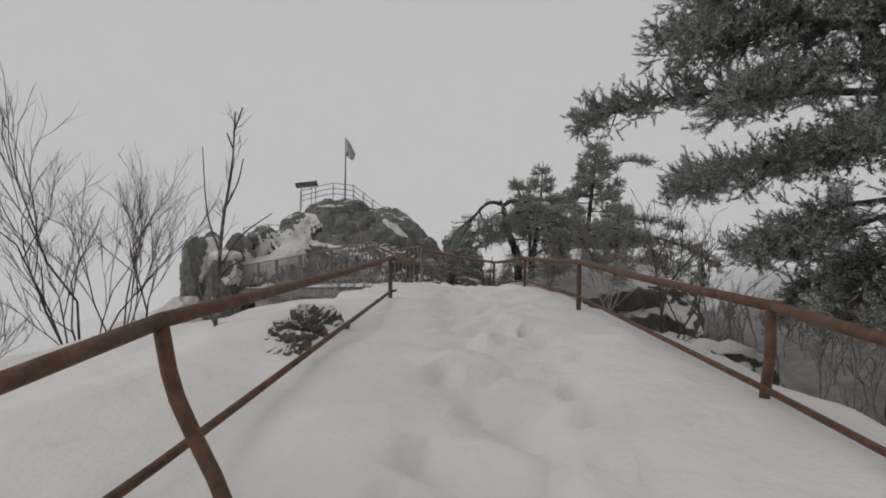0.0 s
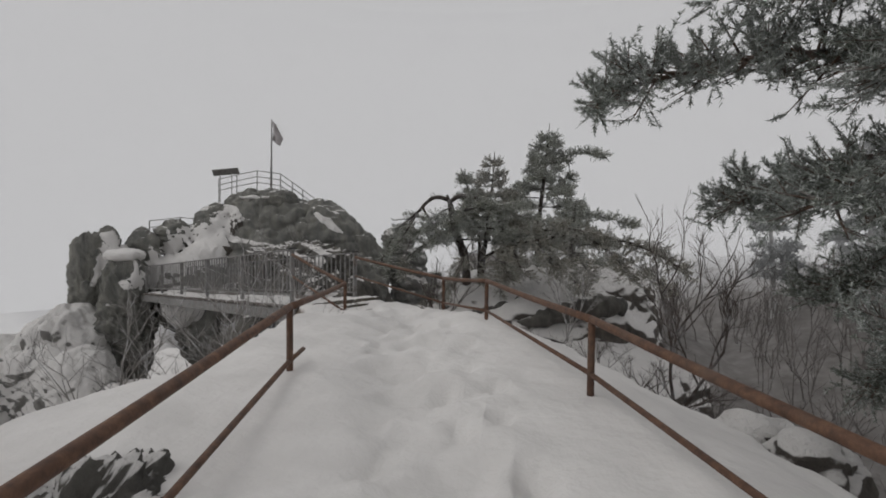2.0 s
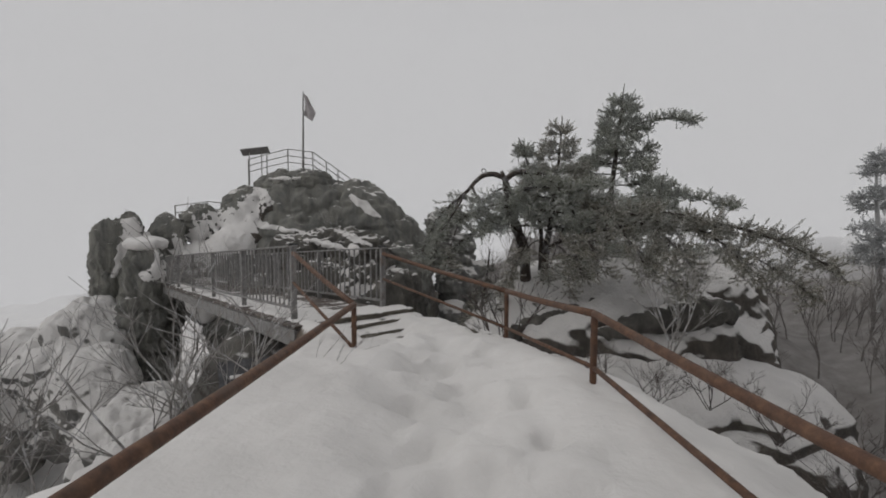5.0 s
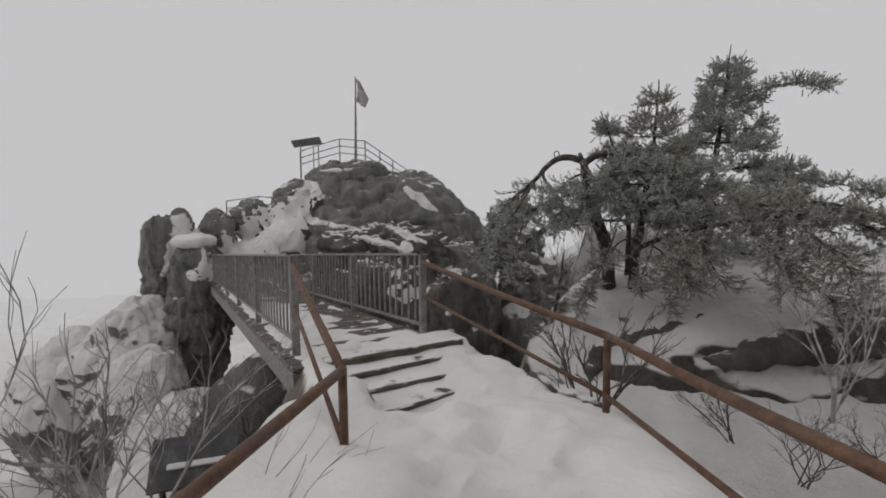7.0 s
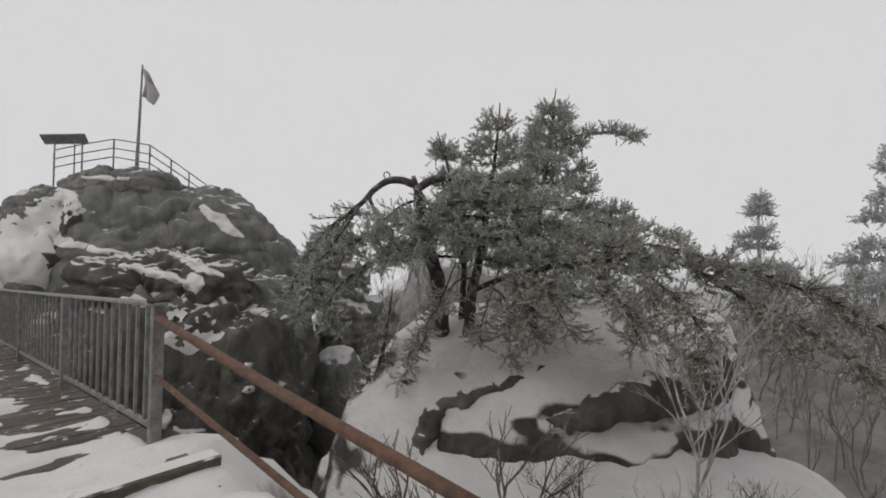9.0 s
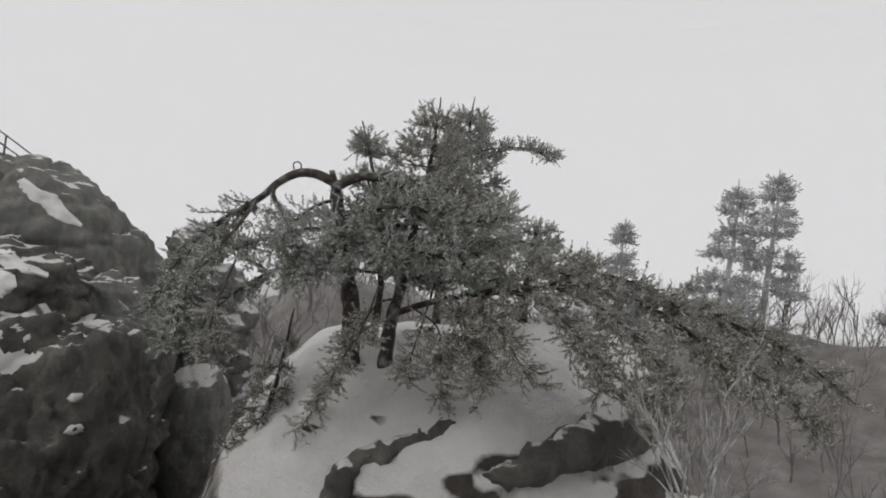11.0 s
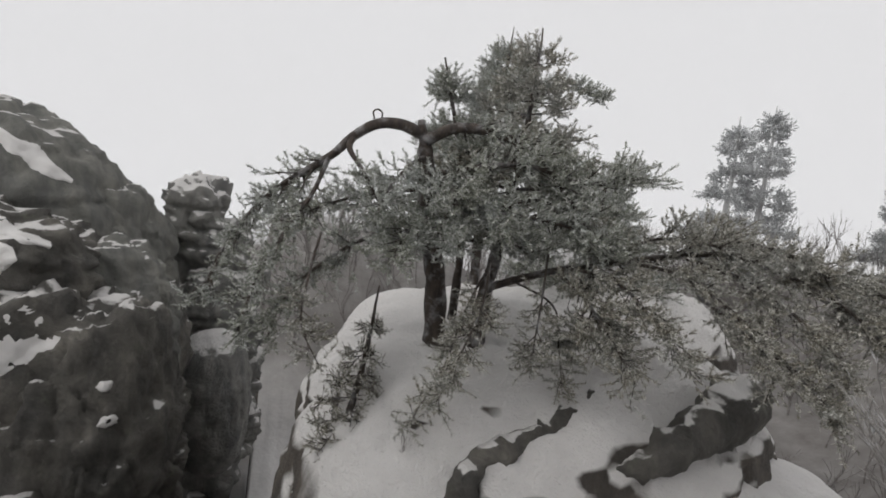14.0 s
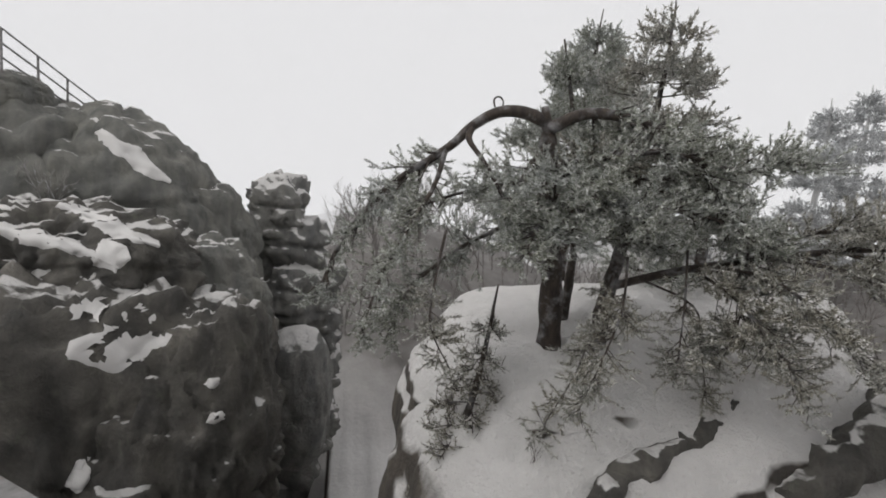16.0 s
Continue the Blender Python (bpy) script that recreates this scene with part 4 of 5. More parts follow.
pine("leaning pine with a long browned bough sweeping over the rock", [(1.1, 18.3, -0.1), (1.12, 18.2, 0.8), (1.25, 18.15, 1.6), (1.35, 18.15, 2.6), (1.48, 18.05, 3.7), (1.52, 18.05, 4.75)], [0.13, 0.11, 0.08, 0.06, 0.035, 0.012], [
    ([(1.12, 18.2, 0.9), (1.5, 17.8, 1.15), (2.1, 17.4, 1.4), (3.3, 17.0, 1.68), (4.3, 16.8, 1.8), (5.2, 16.6, 1.75), (6.0, 16.1, 1.5), (6.6, 15.6, 1.2), (7.2, 15.2, 0.75)], 0.06, 150, 0.65, 0.25, 0.12),
    ([(2.0, 17.45, 1.4), (2.2, 16.6, 1.35), (2.35, 16.0, 1.0), (2.6, 15.5, 0.5)], 0.03, 90, 0.6, 0.1, 0.2),
    ([(2.8, 17.1, 1.55), (3.0, 16.3, 1.5), (3.3, 15.7, 1.1), (3.5, 15.2, 0.5)], 0.03, 90, 0.6, 0.1, 0.2),
    ([(3.5, 16.95, 1.7), (3.9, 16.2, 1.5), (4.2, 15.6, 1.1), (4.5, 15.2, 0.6)], 0.03, 90, 0.6, 0.1, 0.2),
    ([(4.4, 16.8, 1.8), (4.9, 16.1, 1.5), (5.3, 15.6, 1.1), (5.6, 15.2, 0.5)], 0.03, 90, 0.6, 0.1, 0.2),
    ([(5.3, 16.5, 1.7), (5.9, 16.5, 1.6), (6.6, 16.3, 1.3), (7.2, 16.1, 0.9)], 0.03, 70, 0.6, 0.1, 0.2),
    ([(2.4, 17.3, 1.45), (2.8, 16.8, 1.9), (3.3, 16.4, 1.95), (3.9, 16.1, 1.75)], 0.03, 100, 0.65, 0.1, 0.15),
    ([(3.3, 17.0, 1.68), (3.9, 16.7, 2.0), (4.6, 16.3, 1.9), (5.2, 16.0, 1.6)], 0.03, 100, 0.65, 0.1, 0.15),
    ([(1.9, 17.5, 1.3), (1.9, 16.8, 1.1), (2.0, 16.3, 0.7), (2.1, 15.9, 0.3)], 0.025, 80, 0.55, 0.1, 0.2),
    ([(3.1, 16.2, 1.3), (3.6, 15.8, 0.9), (4.0, 15.4, 0.5), (4.2, 15.1, 0.2)], 0.025, 80, 0.6, 0.1, 0.2),
    ([(5.0, 16.2, 1.4), (5.6, 15.8, 1.1), (6.2, 15.4, 0.7), (6.6, 15.0, 0.3)], 0.025, 90, 0.6, 0.1, 0.2),
    ([(1.5, 17.8, 1.15), (1.92, 17.1, 1.35), (2.08, 16.8, 0.85), (2.35, 16.6, 0.55)], 0.022, 40, 0.4, 0.2, 0.25),
    ([(1.2, 18.1, 1.2), (0.8, 17.6, 1.15), (0.45, 17.3, 0.66), (0.23, 17.2, 0.05), (-0.17, 17.2, -0.7)], 0.022, 44, 0.32, 0.25, 0.3),
    ([(1.4, 17.9, 1.1), (1.7, 17.2, 0.9), (1.77, 17.06, 0.42), (1.82, 16.9, -0.2)], 0.02, 34, 0.32, 0.25, 0.3),
    ([(1.3, 18.15, 2.2), (1.9, 18.2, 2.3), (2.5, 18.1, 2.1), (3.2, 18.0, 1.7)], 0.035, 60, 0.6, 0.15, 0.1),
    ([(0.73, 17.21, 1.46), (0.54, 16.90, 0.92), (0.25, 16.71, 0.38), (-0.03, 16.62, -0.18)], 0.018, 56, 0.34, 0.2, 0.25),
    ([(1.62, 17.33, 1.57), (1.42, 17.01, 0.98), (1.26, 16.80, 0.49), (1.25, 16.78, 0.17)], 0.018, 34, 0.26, 0.2, 0.25),
    ([(2.25, 17.17, 1.41), (2.16, 16.95, 0.95), (1.98, 16.85, 0.56), (1.86, 16.85, 0.27)], 0.018, 36, 0.28, 0.2, 0.25),
    ([(-1.39, 17.60, 1.63), (-1.52, 17.38, 1.06), (-1.56, 17.24, 0.57), (-1.34, 17.05, 0.13)], 0.018, 26, 0.25, 0.2, 0.25),
] + whorls([(1.25, 18.15, 1.6), (1.35, 18.15, 2.6), (1.48, 18.05, 3.7), (1.52, 18.05, 4.75)], 9, 9, 1.65, 0.10, 34, 0.3, 0.024, 5, 0.35, 0.18, 0.22), NEEDLE_BROWN, BARK, 12, 40, 0.0075, 0.15, 5, 5, "", 0.58)
stem = [(3.4, 24.3, -0.6), (3.45, 24.3, 2.2), (3.7, 24.4, 4.8), (3.9, 24.5, 7.1)]
pine("frosted pine with flat spreading boughs and rounded top", stem, [0.15, 0.12, 0.07, 0.012], whorls(stem, 3, 12, 3.5, 0.06, 54, 0.26, 0.035, 6, 0.3, 0.2, 0.2) + [([(3.75, 24.4, 5.2), (4.6, 24.1, 5.5), (5.5, 23.6, 5.55), (6.2, 23.2, 5.3)], 0.03, 36, 0.42, 0.3, 0.0, 0.2), ([(3.5, 24.3, 2.4), (4.8, 23.8, 2.7), (6.2, 23.4, 2.6), (7.6, 23.0, 2.2)], 0.035, 60, 0.7, 0.3, 0.05, 0.2)], NEEDLE, BARK, 13, 36, 0.010, 0.18, 5, 6)
stem = [(0.95, 19.1, -0.1), (0.95, 19.0, 1.6), (0.65, 18.8, 3.1), (0.27, 18.6, 4.25)]
pine("small leaning pine with a frosted tuft at its tip", stem, [0.08, 0.06, 0.04, 0.012], whorls(stem, 5, 8, 1.15, 0.12, 30, 0.4, 0.02, 4, 0.3, 0.18, 0.2), NEEDLE, BARK, 14, 36, 0.008, 0.15, 5, 5)
stem = [(4.6, 20.6, -0.2), (4.6, 20.6, 1.4), (4.6, 20.5, 2.4), (4.7, 20.4, 3.2)]
pine("broad low-crowned frosted pine behind the bent one", stem, [0.13, 0.1, 0.06, 0.015], whorls(stem, 6, 6, 2.1, 0.08, 34, 0.2, 0.035, 5, 0.3, 0.18, 0.2), NEEDLE, BARK, 15, 34, 0.009, 0.16, 5, 5)
stem = [(-0.88, 18.1, -2.7), (-0.82, 18.15, -1.27), (-0.63, 18.17, -0.25), (-0.5, 18.15, 0.9)]
pine("stunted pine sapling clinging to the gorge edge", stem, [0.07, 0.06, 0.04, 0.012], whorls(stem, 8, 7, 0.85, -0.35, 22, 0.2, 0.02, 4), NEEDLE_BROWN, BARK, 17, 14, 0.0065, 0.095, 5, 6)

# tall pine by the path
pine("tall rough-barked pine with heavy rimed boughs over the path", [(6.15, 4.35, -1.2), (6.22, 4.38, -0.4), (6.27, 4.43, 1.20), (6.30, 4.47, 2.24), (6.05, 4.33, 3.04), (5.7, 4.16, 3.68), (5.35, 4.0, 4.5), (5.2, 4.0, 5.6)], [0.19, 0.17, 0.155, 0.14, 0.12, 0.10, 0.07, 0.03], [
    ([(6.0, 4.3, 3.1), (5.2, 4.3, 3.15), (4.3, 4.25, 3.2), (3.5, 4.2, 3.1), (2.78, 4.15, 2.9)], 0.045, 120, 0.62, 0.15, 0.03),
    ([(5.7, 4.16, 3.7), (5.0, 4.1, 3.9), (4.3, 4.1, 3.9), (3.65, 4.05, 3.75)], 0.04, 110, 0.62, 0.15, 0.05),
    ([(6.25, 4.4, 2.5), (5.5, 4.0, 2.4), (4.7, 3.7, 2.3), (3.95, 3.5, 2.08)], 0.04, 110, 0.6, 0.2, 0.1),
    ([(6.3, 4.45, 1.9), (5.6, 3.9, 1.7), (5.0, 3.6, 1.55), (4.45, 3.4, 1.37)], 0.035, 100, 0.55, 0.2, 0.1),
    ([(6.25, 4.4, 2.7), (5.4, 4.7, 2.6), (4.6, 4.85, 2.4), (3.98, 4.8, 2.17)], 0.035, 90, 0.55, 0.2, 0.05),
    ([(6.3, 4.45, 2.2), (6.1, 3.8, 2.0), (5.9, 3.3, 1.7), (5.6, 2.9, 1.3)], 0.03, 90, 0.55, 0.15, 0.2),
    ([(6.28, 4.45, 1.7), (5.8, 3.9, 1.4), (5.4, 3.5, 1.1), (5.15, 3.2, 0.75)], 0.03, 80, 0.5, 0.15, 0.2),
    ([(5.5, 4.1, 4.1), (4.8, 3.9, 4.5), (4.2, 3.8, 4.6), (3.65, 3.8, 4.5)], 0.035, 110, 0.6, 0.12, 0.0),
    ([(5.3, 4.0, 4.6), (4.9, 3.2, 4.6), (4.6, 2.7, 4.4)], 0.03, 80, 0.6, 0.12, 0.0),
    ([(5.7, 4.15, 3.6), (5.4, 3.4, 3.6), (5.2, 2.8, 3.4)], 0.03, 90, 0.6, 0.12, 0.0),
    ([(6.05, 4.33, 3.0), (5.9, 3.6, 2.9), (5.7, 3.1, 2.6)], 0.03, 80, 0.6, 0.12, 0.1),
    ([(6.05, 4.33, 3.0), (6.4, 3.7, 2.9), (6.6, 3.2, 2.6)], 0.03, 70, 0.6, 0.12, 0.1),
    ([(6.3, 4.45, 2.0), (5.7, 4.9, 1.9), (5.2, 5.1, 1.6), (4.95, 5.1, 1.4)], 0.03, 60, 0.5, 0.2, 0.1),
    ([(6.3, 4.45, 2.3), (6.9, 4.0, 2.2), (7.4, 3.6, 1.9)], 0.03, 60, 0.6, 0.2, 0.1),
    ([(5.9, 4.25, 3.4), (6.3, 3.8, 3.7), (6.4, 3.4, 3.8), (6.3, 2.9, 3.6)], 0.03, 100, 0.6, 0.12, 0.05),
    ([(5.6, 4.1, 3.9), (5.9, 4.6, 4.3), (6.3, 5.0, 4.4), (6.8, 5.3, 4.3)], 0.03, 100, 0.6, 0.12, 0.05),
    ([(5.4, 4.0, 4.4), (5.8, 3.6, 4.8), (6.1, 3.2, 4.9)], 0.03, 90, 0.6, 0.12, 0.05),
    ([(5.7, 4.16, 3.68), (5.1, 3.8, 3.7), (4.5, 3.5, 3.6), (3.85, 3.35, 3.45)], 0.03, 120, 0.65, 0.12, 0.05),
    ([(5.9, 4.25, 3.4), (5.3, 3.7, 3.2), (4.7, 3.35, 3.0), (4.1, 3.1, 2.75)], 0.03, 120, 0.65, 0.12, 0.05),
    ([(5.35, 4.0, 4.5), (4.9, 3.6, 4.3), (4.4, 3.4, 4.1), (3.9, 3.3, 3.9)], 0.03, 110, 0.65, 0.12, 0.05),
    ([(6.1, 4.35, 2.9), (5.7, 3.7, 2.7), (5.3, 3.3, 2.5), (4.9, 3.0, 2.3)], 0.03, 100, 0.6, 0.12, 0.05),
    ([(6.2, 4.4, 2.8), (6.7, 4.9, 3.0), (7.2, 5.3, 3.0), (7.7, 5.6, 2.8)], 0.03, 90, 0.6, 0.12, 0.05),
    ([(6.3, 4.45, 2.2), (6.8, 4.9, 2.1), (7.3, 5.3, 1.9), (7.7, 5.6, 1.5)], 0.03, 80, 0.6, 0.12, 0.1),
    ([(6.27, 4.43, 1.6), (5.9, 4.7, 1.3), (5.5, 4.9, 1.0), (5.2, 5.0, 0.6)], 0.025, 60, 0.45, 0.2, 0.15),
    ([(6.27, 4.43, 1.4), (6.2, 3.9, 1.2), (6.1, 3.5, 0.9), (5.9, 3.2, 0.5)], 0.025, 70, 0.5, 0.2, 0.15),
], NEEDLE_NEAR, BARK_RED, 21, 50, 0.0042, 0.115, 5, 6)

# misty pines beyond the gorge: the mist is painted into needles and bark
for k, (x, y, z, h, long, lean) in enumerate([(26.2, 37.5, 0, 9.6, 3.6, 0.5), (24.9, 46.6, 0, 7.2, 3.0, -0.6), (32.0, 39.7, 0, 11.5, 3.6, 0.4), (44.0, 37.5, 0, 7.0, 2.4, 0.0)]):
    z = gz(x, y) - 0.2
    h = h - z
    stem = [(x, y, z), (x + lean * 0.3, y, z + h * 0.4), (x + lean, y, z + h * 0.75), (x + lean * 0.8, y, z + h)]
    pine("pine painted pale for the mist beyond the gorge", stem, [0.26, 0.2, 0.12, 0.03], whorls(stem, 30 + k, 10, long, -0.18, 24, 0.28, 0.07, 5, 0.25, 0.3, 0.2), NEEDLE_FAR, BARK_FAR, 40 + k, 20, 0.035, 0.42, 3, 6, "misty pines")


# ==== bare shrubs ====
def sprout(bm, rnd, p, d, ln, r, depth, spread, tips=3, lift=0.12):
    q = p + d * ln * 0.5 + Vector((rnd.gauss(0, 0.05), rnd.gauss(0, 0.05), 0.02)) * ln
    d2 = (d + Vector((rnd.gauss(0, 0.14), rnd.gauss(0, 0.14), lift * 0.6))).normalized()
    e = q + d2 * ln * 0.5
    tube(bm, [p, q, e], [r, r * 0.85, r * 0.65], 5 if r > 0.006 else 3, False)
    if depth <= 0:
        return
    for k in range(tips):
        f = rnd.uniform(0.3, 1.0) if k else 1.0
        s = p.lerp(q, f * 2) if f < 0.5 else q.lerp(e, f * 2 - 1)
        w = (d2 + Vector((rnd.gauss(0, spread), rnd.gauss(0, spread), rnd.gauss(lift, spread * 0.6)))).normalized()
        sprout(bm, rnd, s, w, ln * rnd.uniform(0.5, 0.82), r * (0.62 if k else 0.68), depth - 1, spread, tips, lift)


def shrub(label, foot, stems, mat, seed, depth=4, spread=0.38, tips=3, group="", name="bare_shrub"):
    """stems: (lean direction, length, radius)."""
    rnd = random.Random(seed)
    root = empty(name, label, "shrub", group, "", foot)
    for d, ln, r in stems:
        bm = bmesh.new()
        sprout(bm, rnd, Vector((rnd.uniform(-0.05, 0.05), rnd.uniform(-0.05, 0.05), -0.15)), Vector(d).normalized(), ln, r * 1.35, depth, spread, tips)
        part("stem", bm, mat, root)
    return root


shrub("thin bare birch with fine upright twigs below the edge", (-2.55, 2.2, -0.35), [((0.08, 0, 1), 1.25, 0.0135), ((0.32, 0.1, 1), 1.2, 0.011), ((-0.3, 0, 1), 1.2, 0.0115)], TWIG, 1, 5, 0.30, 3, "birches")
shrub("thin bare birch with fine upright twigs below the edge", (-2.45, 2.7, -0.35), [((0.2, 0, 1), 1.15, 0.0115), ((-0.1, 0.1, 1), 1.2, 0.011)], TWIG, 2, 5, 0.30, 3, "birches")
shrub("low bare birch shrub spreading over the snowy slope", (-3.0, 1.2, -0.6), [((-0.4, -0.2, 0.8), 0.85, 0.0115), ((0.3, -0.1, 0.8), 0.75, 0.011), ((-0.1, -0.3, 1), 0.7, 0.011), ((-0.6, 0.2, 0.9), 0.75, 0.011)], TWIG, 3, 5, 0.32, 3, "birches")


def sapling():
    root = empty("bare_sapling", "slim dark sapling with few upright shoots", "shrub")

    def leant(pts):
        """Leans the upright points out over the slope."""
        out = []
        for x, y, z in pts:
            f = (z - 0.7) / 2.17
            out.append((x + 0.40 - 0.68 * f, y + 0.05 + 0.82 * f, z))
        return out

    part("stem", tube(bmesh.new(), spline(leant([(-0.78, 1.62, 0.2), (-0.76, 1.65, 0.9), (-0.72, 1.68, 1.6), (-0.62, 1.7, 2.2), (-0.58, 1.72, 2.85)]), 4), [0.017] * 9 + [0.013] * 4 + [0.009] * 4, 6), TWIG, root)
    for pts in ([(-0.74, 1.66, 1.35), (-0.90, 1.68, 1.75), (-0.98, 1.7, 2.45)], [(-0.74, 1.66, 1.2), (-0.5, 1.66, 1.5), (-0.15, 1.66, 1.72)], [(-0.68, 1.69, 1.8), (-0.55, 1.7, 2.05), (-0.48, 1.7, 2.3)], [(-0.6, 1.71, 2.4), (-0.68, 1.71, 2.6)], [(-0.6, 1.71, 2.6), (-0.48, 1.71, 2.9)], [(-0.75, 1.65, 1.1), (-0.60, 1.65, 1.22), (-0.45, 1.65, 1.28)], [(-0.77, 1.64, 0.7), (-0.92, 1.64, 0.95), (-0.98, 1.64, 1.25)]):
        part("shoot", tube(bmesh.new(), spline(leant(pts), 4), [0.010 - 0.0006 * k for k in range(4 * (len(pts) - 1) + 1)], 5), TWIG, root)

    rnd = random.Random(17)
    for _ in range(26):
        bm = bmesh.new()
        z = rnd.uniform(0.9, 2.75)
        p = Vector((float(np.interp(z, [0.2, 1.6, 2.2, 2.85], [-0.78, -0.72, -0.62, -0.58])), float(np.interp(z, [0.2, 2.85], [1.62, 1.72])), z))
        p = Vector(leant([p])[0])
        d = Vector((rnd.choice((-1, 1)) * rnd.uniform(0.4, 1), rnd.gauss(0, 0.4), rnd.uniform(0.5, 1.1))).normalized()
        sprout(bm, rnd, p, d, rnd.uniform(0.05, 0.22), 0.0045, 1, 0.4, 2)
        part("twig", bm, TWIG, root)


sapling()
shrub("two-stemmed bare bush with scrubby base beside the railing", (4.2, 6.6, -0.2), [((-0.12, -0.02, 1), 0.95, 0.017), ((0.5, -0.35, 1), 1.0, 0.016)], TWIG, 4, 5, 0.46, 3, "bushes by the railing")
shrub("scrubby tangle of dead twigs in the snow", (4.15, 6.5, -0.1), [((-0.8, -0.1, 0.5), 0.30, 0.008), ((0.8, -0.2, 0.3), 0.42, 0.008), ((0.4, -0.6, 0.4), 0.34, 0.007), ((-0.4, 0.5, 0.6), 0.34, 0.008), ((0.9, 0.3, 0.15), 0.45, 0.008)], TWIG, 5, 3, 0.5, 3, "bushes by the railing")
shrub("rime-covered shrub reaching up past the railing", (-1.7, 7.0, -0.5), [((-0.2, 0.0, 1), 0.95, 0.011), ((0.75, 0.5, 1), 1.1, 0.012), ((-0.7, -0.2, 0.8), 1.05, 0.011)], TWIG_RIME, 6, 4, 0.45, 3, "rimed shrubs")
shrub("rime-covered shrub rooted in the steep bank", (-2.2, 8.0, -0.6), [((-0.3, 0.1, 1), 0.85, 0.015), ((0.35, 0.2, 1), 0.85, 0.011), ((-0.8, 0.2, 0.6), 0.9, 0.010)], TWIG_RIME, 7, 4, 0.45, 3, "rimed shrubs")
shrub("rime-covered shrub low on the bank", (-2.9, 6.1, -1.2), [((-0.3, 0.1, 1), 1.05, 0.016), ((0.2, -0.2, 1), 1.0, 0.014), ((-0.8, 0, 0.8), 1.0, 0.010), ((0.1, 0.5, 0.9), 0.95, 0.010)], TWIG_RIME, 8, 4, 0.45, 3, "rimed shrubs")
shrub("rimed bush on the rock under the bridge", (-5.0, 11.0, -2.2), [((-0.2, 0.1, 1), 0.75, 0.016), ((0.4, 0.2, 1), 0.7, 0.014), ((-0.6, -0.2, 0.8), 0.7, 0.014)], TWIG_RIME, 9, 5, 0.45, 3, "rimed shrubs")
shrub("thin leafless shrub at the railing end", (0.72, 10.45, -0.1), [((-0.35, 0.25, 0.9), 0.55, 0.012), ((0.3, 0.2, 0.9), 0.6, 0.012), ((0.0, 0.0, 1.0), 0.5, 0.014)], TWIG, 10, 4, 0.42, 3)
shrub("whitish bare shrub over the gorge", (3.7, 13.9, -0.9), [((-0.15, 0.0, 1), 0.95, 0.018), ((0.45, 0.1, 1), 0.95, 0.016), ((0.1, 0.3, 1), 0.8, 0.014)], TWIG_RIME, 11, 4, 0.36, 3)
shrub("frosted bush on a ledge of the summit rock", (-10.2, 24.2, 0.6), [((-0.5, -0.4, 0.8), 0.5, 0.016), ((0.3, -0.6, 0.8), 0.5, 0.016), ((0.0, -0.5, 0.9), 0.55, 0.016)], TWIG_RIME, 12, 4, 0.5, 3)

for k, (x, y, z) in enumerate([(3.4, 13.9, -1.9), (4.6, 14.3, -1.9), (5.6, 13.6, -2.2), (2.6, 14.6, -1.7), (6.2, 12.2, -2.6), (-3.6, 10.4, -1.5), (-4.3, 11.6, -1.9), (-1.9, 9.4, -0.6)]):
    rnd = random.Random(70 + k)
    shrub("brown leafless brushwood in the steep bank", (x, y, z), [((rnd.gauss(0, 0.5), rnd.gauss(0, 0.5), 0.7), rnd.uniform(0.4, 0.6), 0.009) for _ in range(5)], TWIG, 80 + k, 4, 0.55, 3, "brushwood", "brushwood")
tagged(boulder("trailside_rock", ROCK_SNOWY, None, (4.72, 4.75, -0.12), (0.42, 0.34, 0.34), 20, 150, 0.3, 0.04, 2.2, 4), "snow-topped stone at the edge of the drop", "rock")
tagged(boulder("trailside_rock", ROCK_SNOWY, None, (4.62, 5.5, -0.22), (0.5, 0.4, 0.36), 50, 152, 0.3, 0.04, 2.2, 4), "snow-topped stone at the edge of the drop", "rock")


# ==== small things ====
def trail_board():
    """A tilted panel on two legs below the path."""
    root = empty("trail_board", "dark tilted trail board with a strip of snow", "sign")
    m = Matrix.Translation((-2.1, 8.55, 0.05)) @ pose(0, 0, 0, 38, 0, 40)
    part("panel", box(bmesh.new(), m, 0.62, 0.42, 0.03, 0.006), make_bark("slate_grey_board", (0.045, 0.045, 0.048), (0.085, 0.085, 0.09), 0.12), root)
    part("snow_strip", box(bmesh.new(), m @ Matrix.Translation((0.04, -0.04, 0.026)), 0.46, 0.05, 0.02, 0.008), SNOW, root)
    for dx in (-0.24, 0.24):
        q = m @ Vector((dx, 0, -0.02))
        part("leg", tube(bmesh.new(), [q, q - Vector((0, 0, 1.2))], 0.025, 8), TIMBER, root)


trail_board()


def edging_log():
    """A round log that holds the edge of the path, its sawn end showing."""
    bm = tube(bmesh.new(), [(0.10, 10.62, 0.24), (0.34, 10.50, 0.21), (0.62, 10.36, 0.17), (0.80, 10.27, 0.14)], [0.10, 0.105, 0.10, 0.098], 14)
    bmesh.ops.subdivide_edges(bm, edges=bm.edges[:], cuts=1)
    for v in bm.verts:
        v.co += 0.012 * noise.noise_vector(v.co * 7.0)
    tagged(part("edging_log", bm, STEP, None, "", True), "dark wet log at the edge of the path under snow", "log")


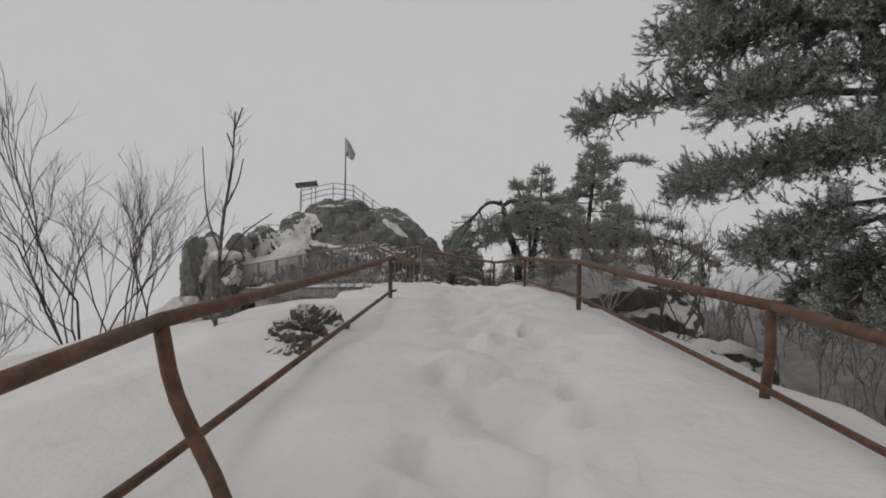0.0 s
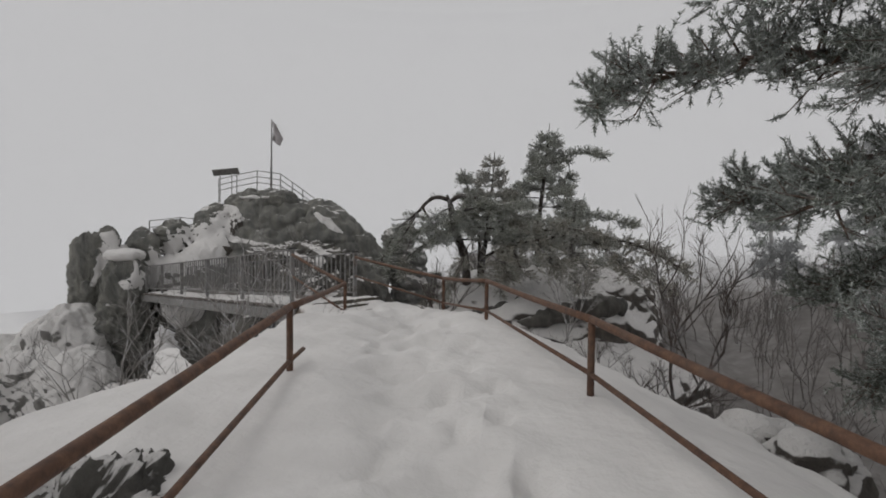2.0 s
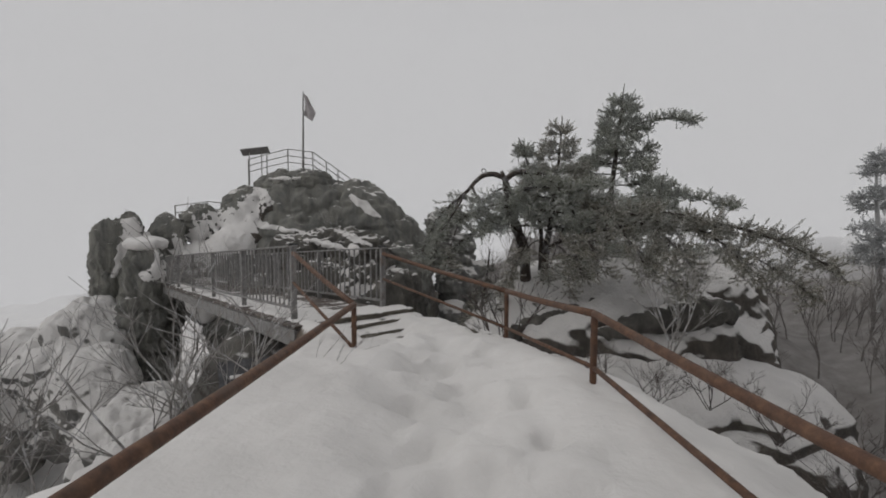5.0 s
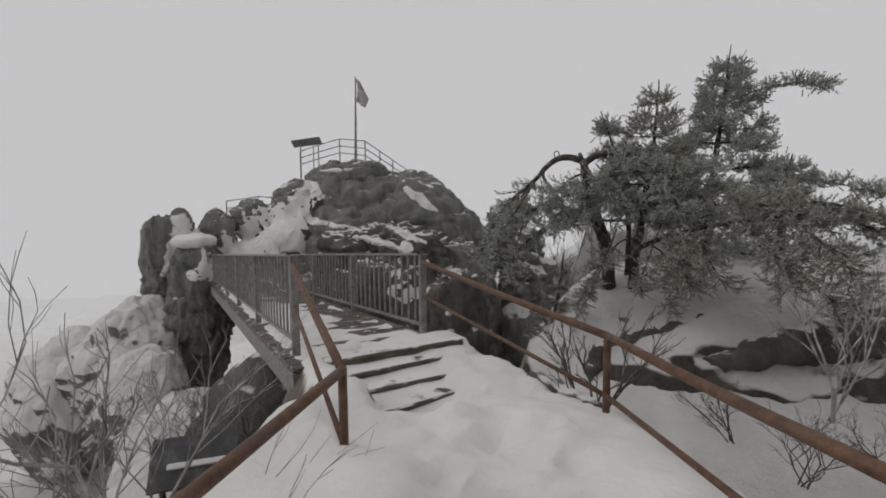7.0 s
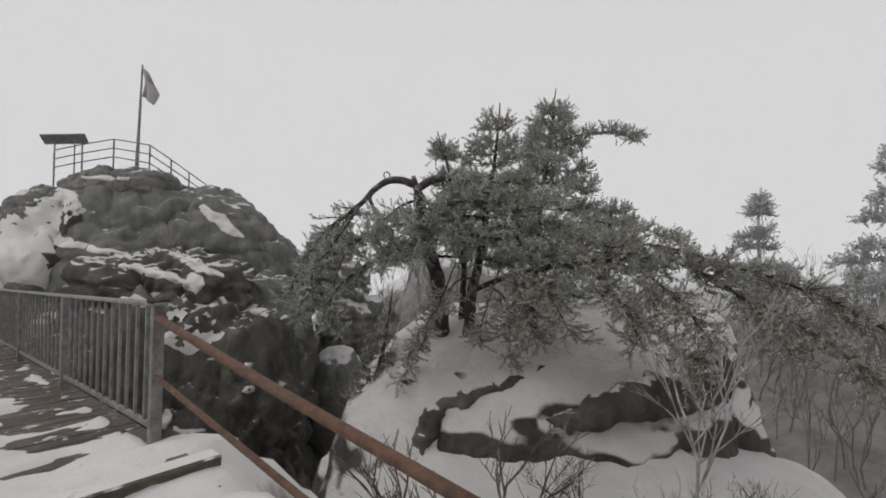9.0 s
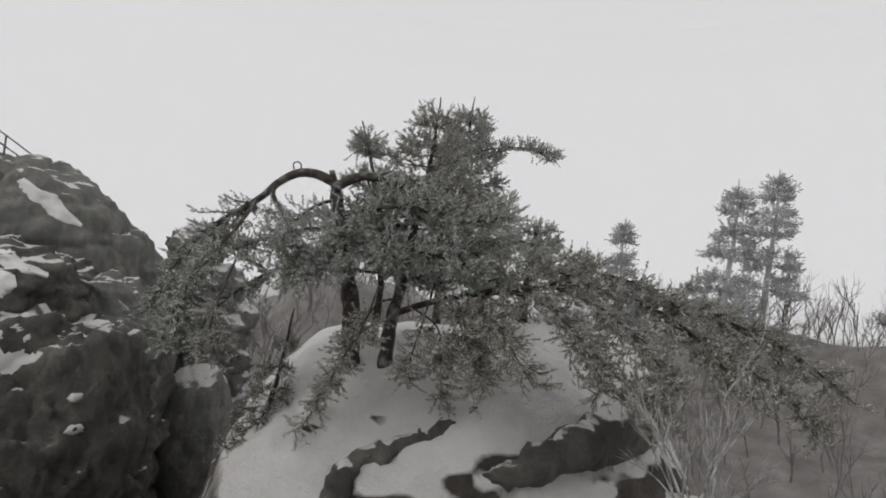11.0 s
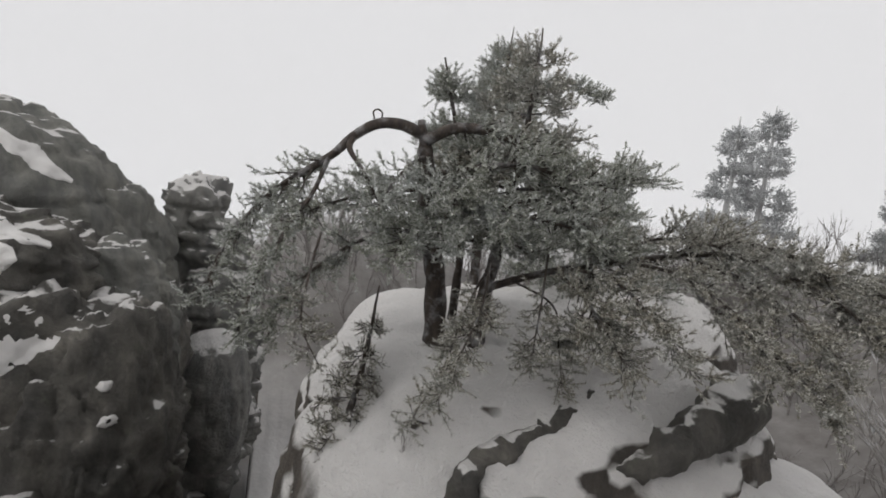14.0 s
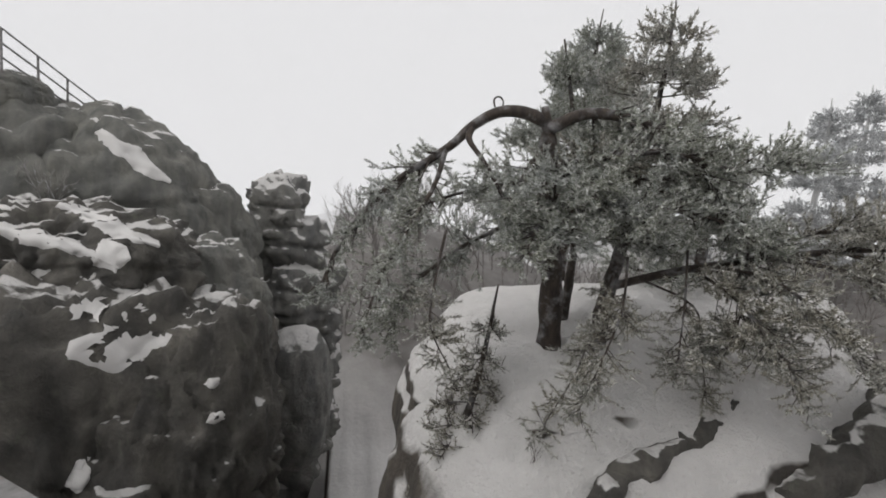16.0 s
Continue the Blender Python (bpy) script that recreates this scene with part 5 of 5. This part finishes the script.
edging_log()
loop = [(-0.76, 18.18, 3.16), (-0.78, 18.18, 3.25), (-0.72, 18.18, 3.29), (-0.66, 18.18, 3.25), (-0.66, 18.18, 3.16)]
tagged(part("branch_stub", tube(bmesh.new(), spline(loop, 4), 0.012, 6), BARK), "curled dead twig on the arching bough", "twig")
shrub("frosted bush spilling over a ledge of the summit rock", (-8.9, 24.7, 0.9), [((-0.5, -0.6, 0.7), 0.55, 0.016), ((0.5, -0.6, 0.6), 0.55, 0.016), ((0.0, -0.6, 0.9), 0.6, 0.016), ((-0.9, -0.3, 0.4), 0.5, 0.014)], TWIG_RIME, 13, 4, 0.5, 3, "rimed shrubs")
for k, (x, y, z) in enumerate([(3.2, 17.4, -0.05), (2.6, 17.9, 0.15), (4.4, 17.6, 0.0), (-0.2, 17.2, -1.2)]):
    rnd = random.Random(50 + k)
    shrub("thin dry twig sticking out of the snow", (x, y, z), [((rnd.gauss(0, 0.2), rnd.gauss(0, 0.2), 1), 0.28, 0.006)], TWIG, 60 + k, 3, 0.45, 3, "dry twigs", "twig")


def hillside_trees():
    """Bare trees of the misty slope across the gorge, past counting."""
    rnd = random.Random(31)
    bm = bmesh.new()
    for _ in range(420):
        x, y = rnd.uniform(11, 46), rnd.uniform(0, 48)
        h = rnd.uniform(2.0, 4.2)
        sprout(bm, rnd, Vector((x, y, gz(x, y) - 0.2)), Vector((rnd.gauss(0, 0.08), rnd.gauss(0, 0.08), 1)).normalized(), h * 0.6, rnd.uniform(0.03, 0.06), 3, 0.35, 3)
    for _ in range(150):
        x, y = rnd.uniform(-8, 14), rnd.uniform(32, 46)
        sprout(bm, rnd, Vector((x, y, gz(x, y) - 0.2)), Vector((rnd.gauss(0, 0.1), rnd.gauss(0, 0.1), 1)).normalized(), rnd.uniform(0.9, 1.8), rnd.uniform(0.025, 0.045), 3, 0.4, 3)
    tagged(part("hillside_trees", bm, WOODS), "bare brown trees toned pale for mist on the slope", "trees", "", "stuff")


hillside_trees()


# ==== wooded far slopes ====
def far_slope(radius, a0, a1, top, ragged, tree, haze_tone, seed, label):
    """A distant wooded slope: a curved hillside with a ragged treeline, haze painted into its colour."""
    n = 900
    ang = np.radians(np.linspace(a0, a1, n))
    fade = np.clip((a1 - np.degrees(ang)) / 14, 0, 1) * np.clip((np.degrees(ang) - a0) / 10, 0, 1)
    arc = np.stack([ang * radius, ang * 0 + seed], -1)
    crest = top * fade - 14 * (1 - fade) + ragged * fbm(arc, seed, 3, 0.05) + tree * (np.abs(fbm(arc, seed + 2, 3, 0.35)) + 0.5 * fbm(arc, seed + 6, 2, 0.9))
    rows = []
    for k, (f, dr) in enumerate(((0, -16), (0.35, -8), (0.7, -3), (0.9, -1), (1.0, 0), (0.9, 2), (0.0, 6))):
        r = radius + dr + 1.2 * fbm(arc, seed + 5 + k, 2, 0.4)
        rows.append(np.stack([2 + r * np.cos(ang), 10 + r * np.sin(ang), -16 + f * (crest + 16)], -1))
    co = np.array(rows).reshape(-1, 3)
    i = np.arange(len(rows) * n).reshape(len(rows), n)
    q = np.stack([i[:-1, :-1], i[:-1, 1:], i[1:, 1:], i[1:, :-1]], -1).reshape(-1, 4)
    me = bpy.data.meshes.new("backdrop")
    me.from_pydata(co.tolist(), [], q.tolist())
    m, nn, l, b = material("haze_toned_woods", 0.95)
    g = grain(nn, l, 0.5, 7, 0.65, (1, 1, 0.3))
    l.new(ramp(nn, l, g, [(0.35, tuple(v * 0.86 for v in haze_tone)), (0.65, tuple(v * 1.12 for v in haze_tone))]), b.inputs["Base Color"])
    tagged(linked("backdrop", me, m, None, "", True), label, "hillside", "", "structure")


# Haze goes in by colour: the farther slope is nearer the sky's grey.
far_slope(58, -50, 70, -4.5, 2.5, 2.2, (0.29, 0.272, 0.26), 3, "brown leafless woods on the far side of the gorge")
far_slope(82, -60, 74, 0.0, 3.0, 3.0, (0.66, 0.645, 0.635), 4, "wooded hillside painted pale with mist across the valley")


# ==== glowing fog banks round the horizon ====
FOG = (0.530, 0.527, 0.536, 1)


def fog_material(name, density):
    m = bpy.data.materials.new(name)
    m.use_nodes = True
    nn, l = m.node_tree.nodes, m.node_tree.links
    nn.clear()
    # Emits the sky's grey so the shell covers the distance like haze.
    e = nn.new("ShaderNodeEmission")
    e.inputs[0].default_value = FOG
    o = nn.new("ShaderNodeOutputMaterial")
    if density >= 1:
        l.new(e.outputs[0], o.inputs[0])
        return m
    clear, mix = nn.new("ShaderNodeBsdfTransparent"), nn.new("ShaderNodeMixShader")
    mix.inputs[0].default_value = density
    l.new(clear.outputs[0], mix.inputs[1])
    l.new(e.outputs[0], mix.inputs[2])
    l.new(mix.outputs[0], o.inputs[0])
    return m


def fog_bank(radius, density, top, label):
    """A glowing ring that stands for fog beyond the valley; the nearer ones are thin."""
    bm = bmesh.new()
    n, rows = 96, []
    for k, z in enumerate((-40, -14, -2, top)):
        rows.append([bm.verts.new((2 + (radius + 2 - k) * math.cos(2 * math.pi * j / n), 10 + (radius + 2 - k) * math.sin(2 * math.pi * j / n), z)) for j in range(n)])
    for a, b in zip(rows, rows[1:]):
        for k in range(n):
            bm.faces.new((a[k], a[(k + 1) % n], b[(k + 1) % n], b[k]))
    ob = part("backdrop", bm, fog_material("glowing_fog_shell", density), None, "", True)
    ob.visible_shadow = False
    tagged(ob, label, "fog", "", "structure")


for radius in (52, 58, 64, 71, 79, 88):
    fog_bank(radius, 0.20, 40, "thin glowing shell in fog grey over the valley")
fog_bank(100, 1.0, 40, "glowing fog-grey shell closing off the distance")
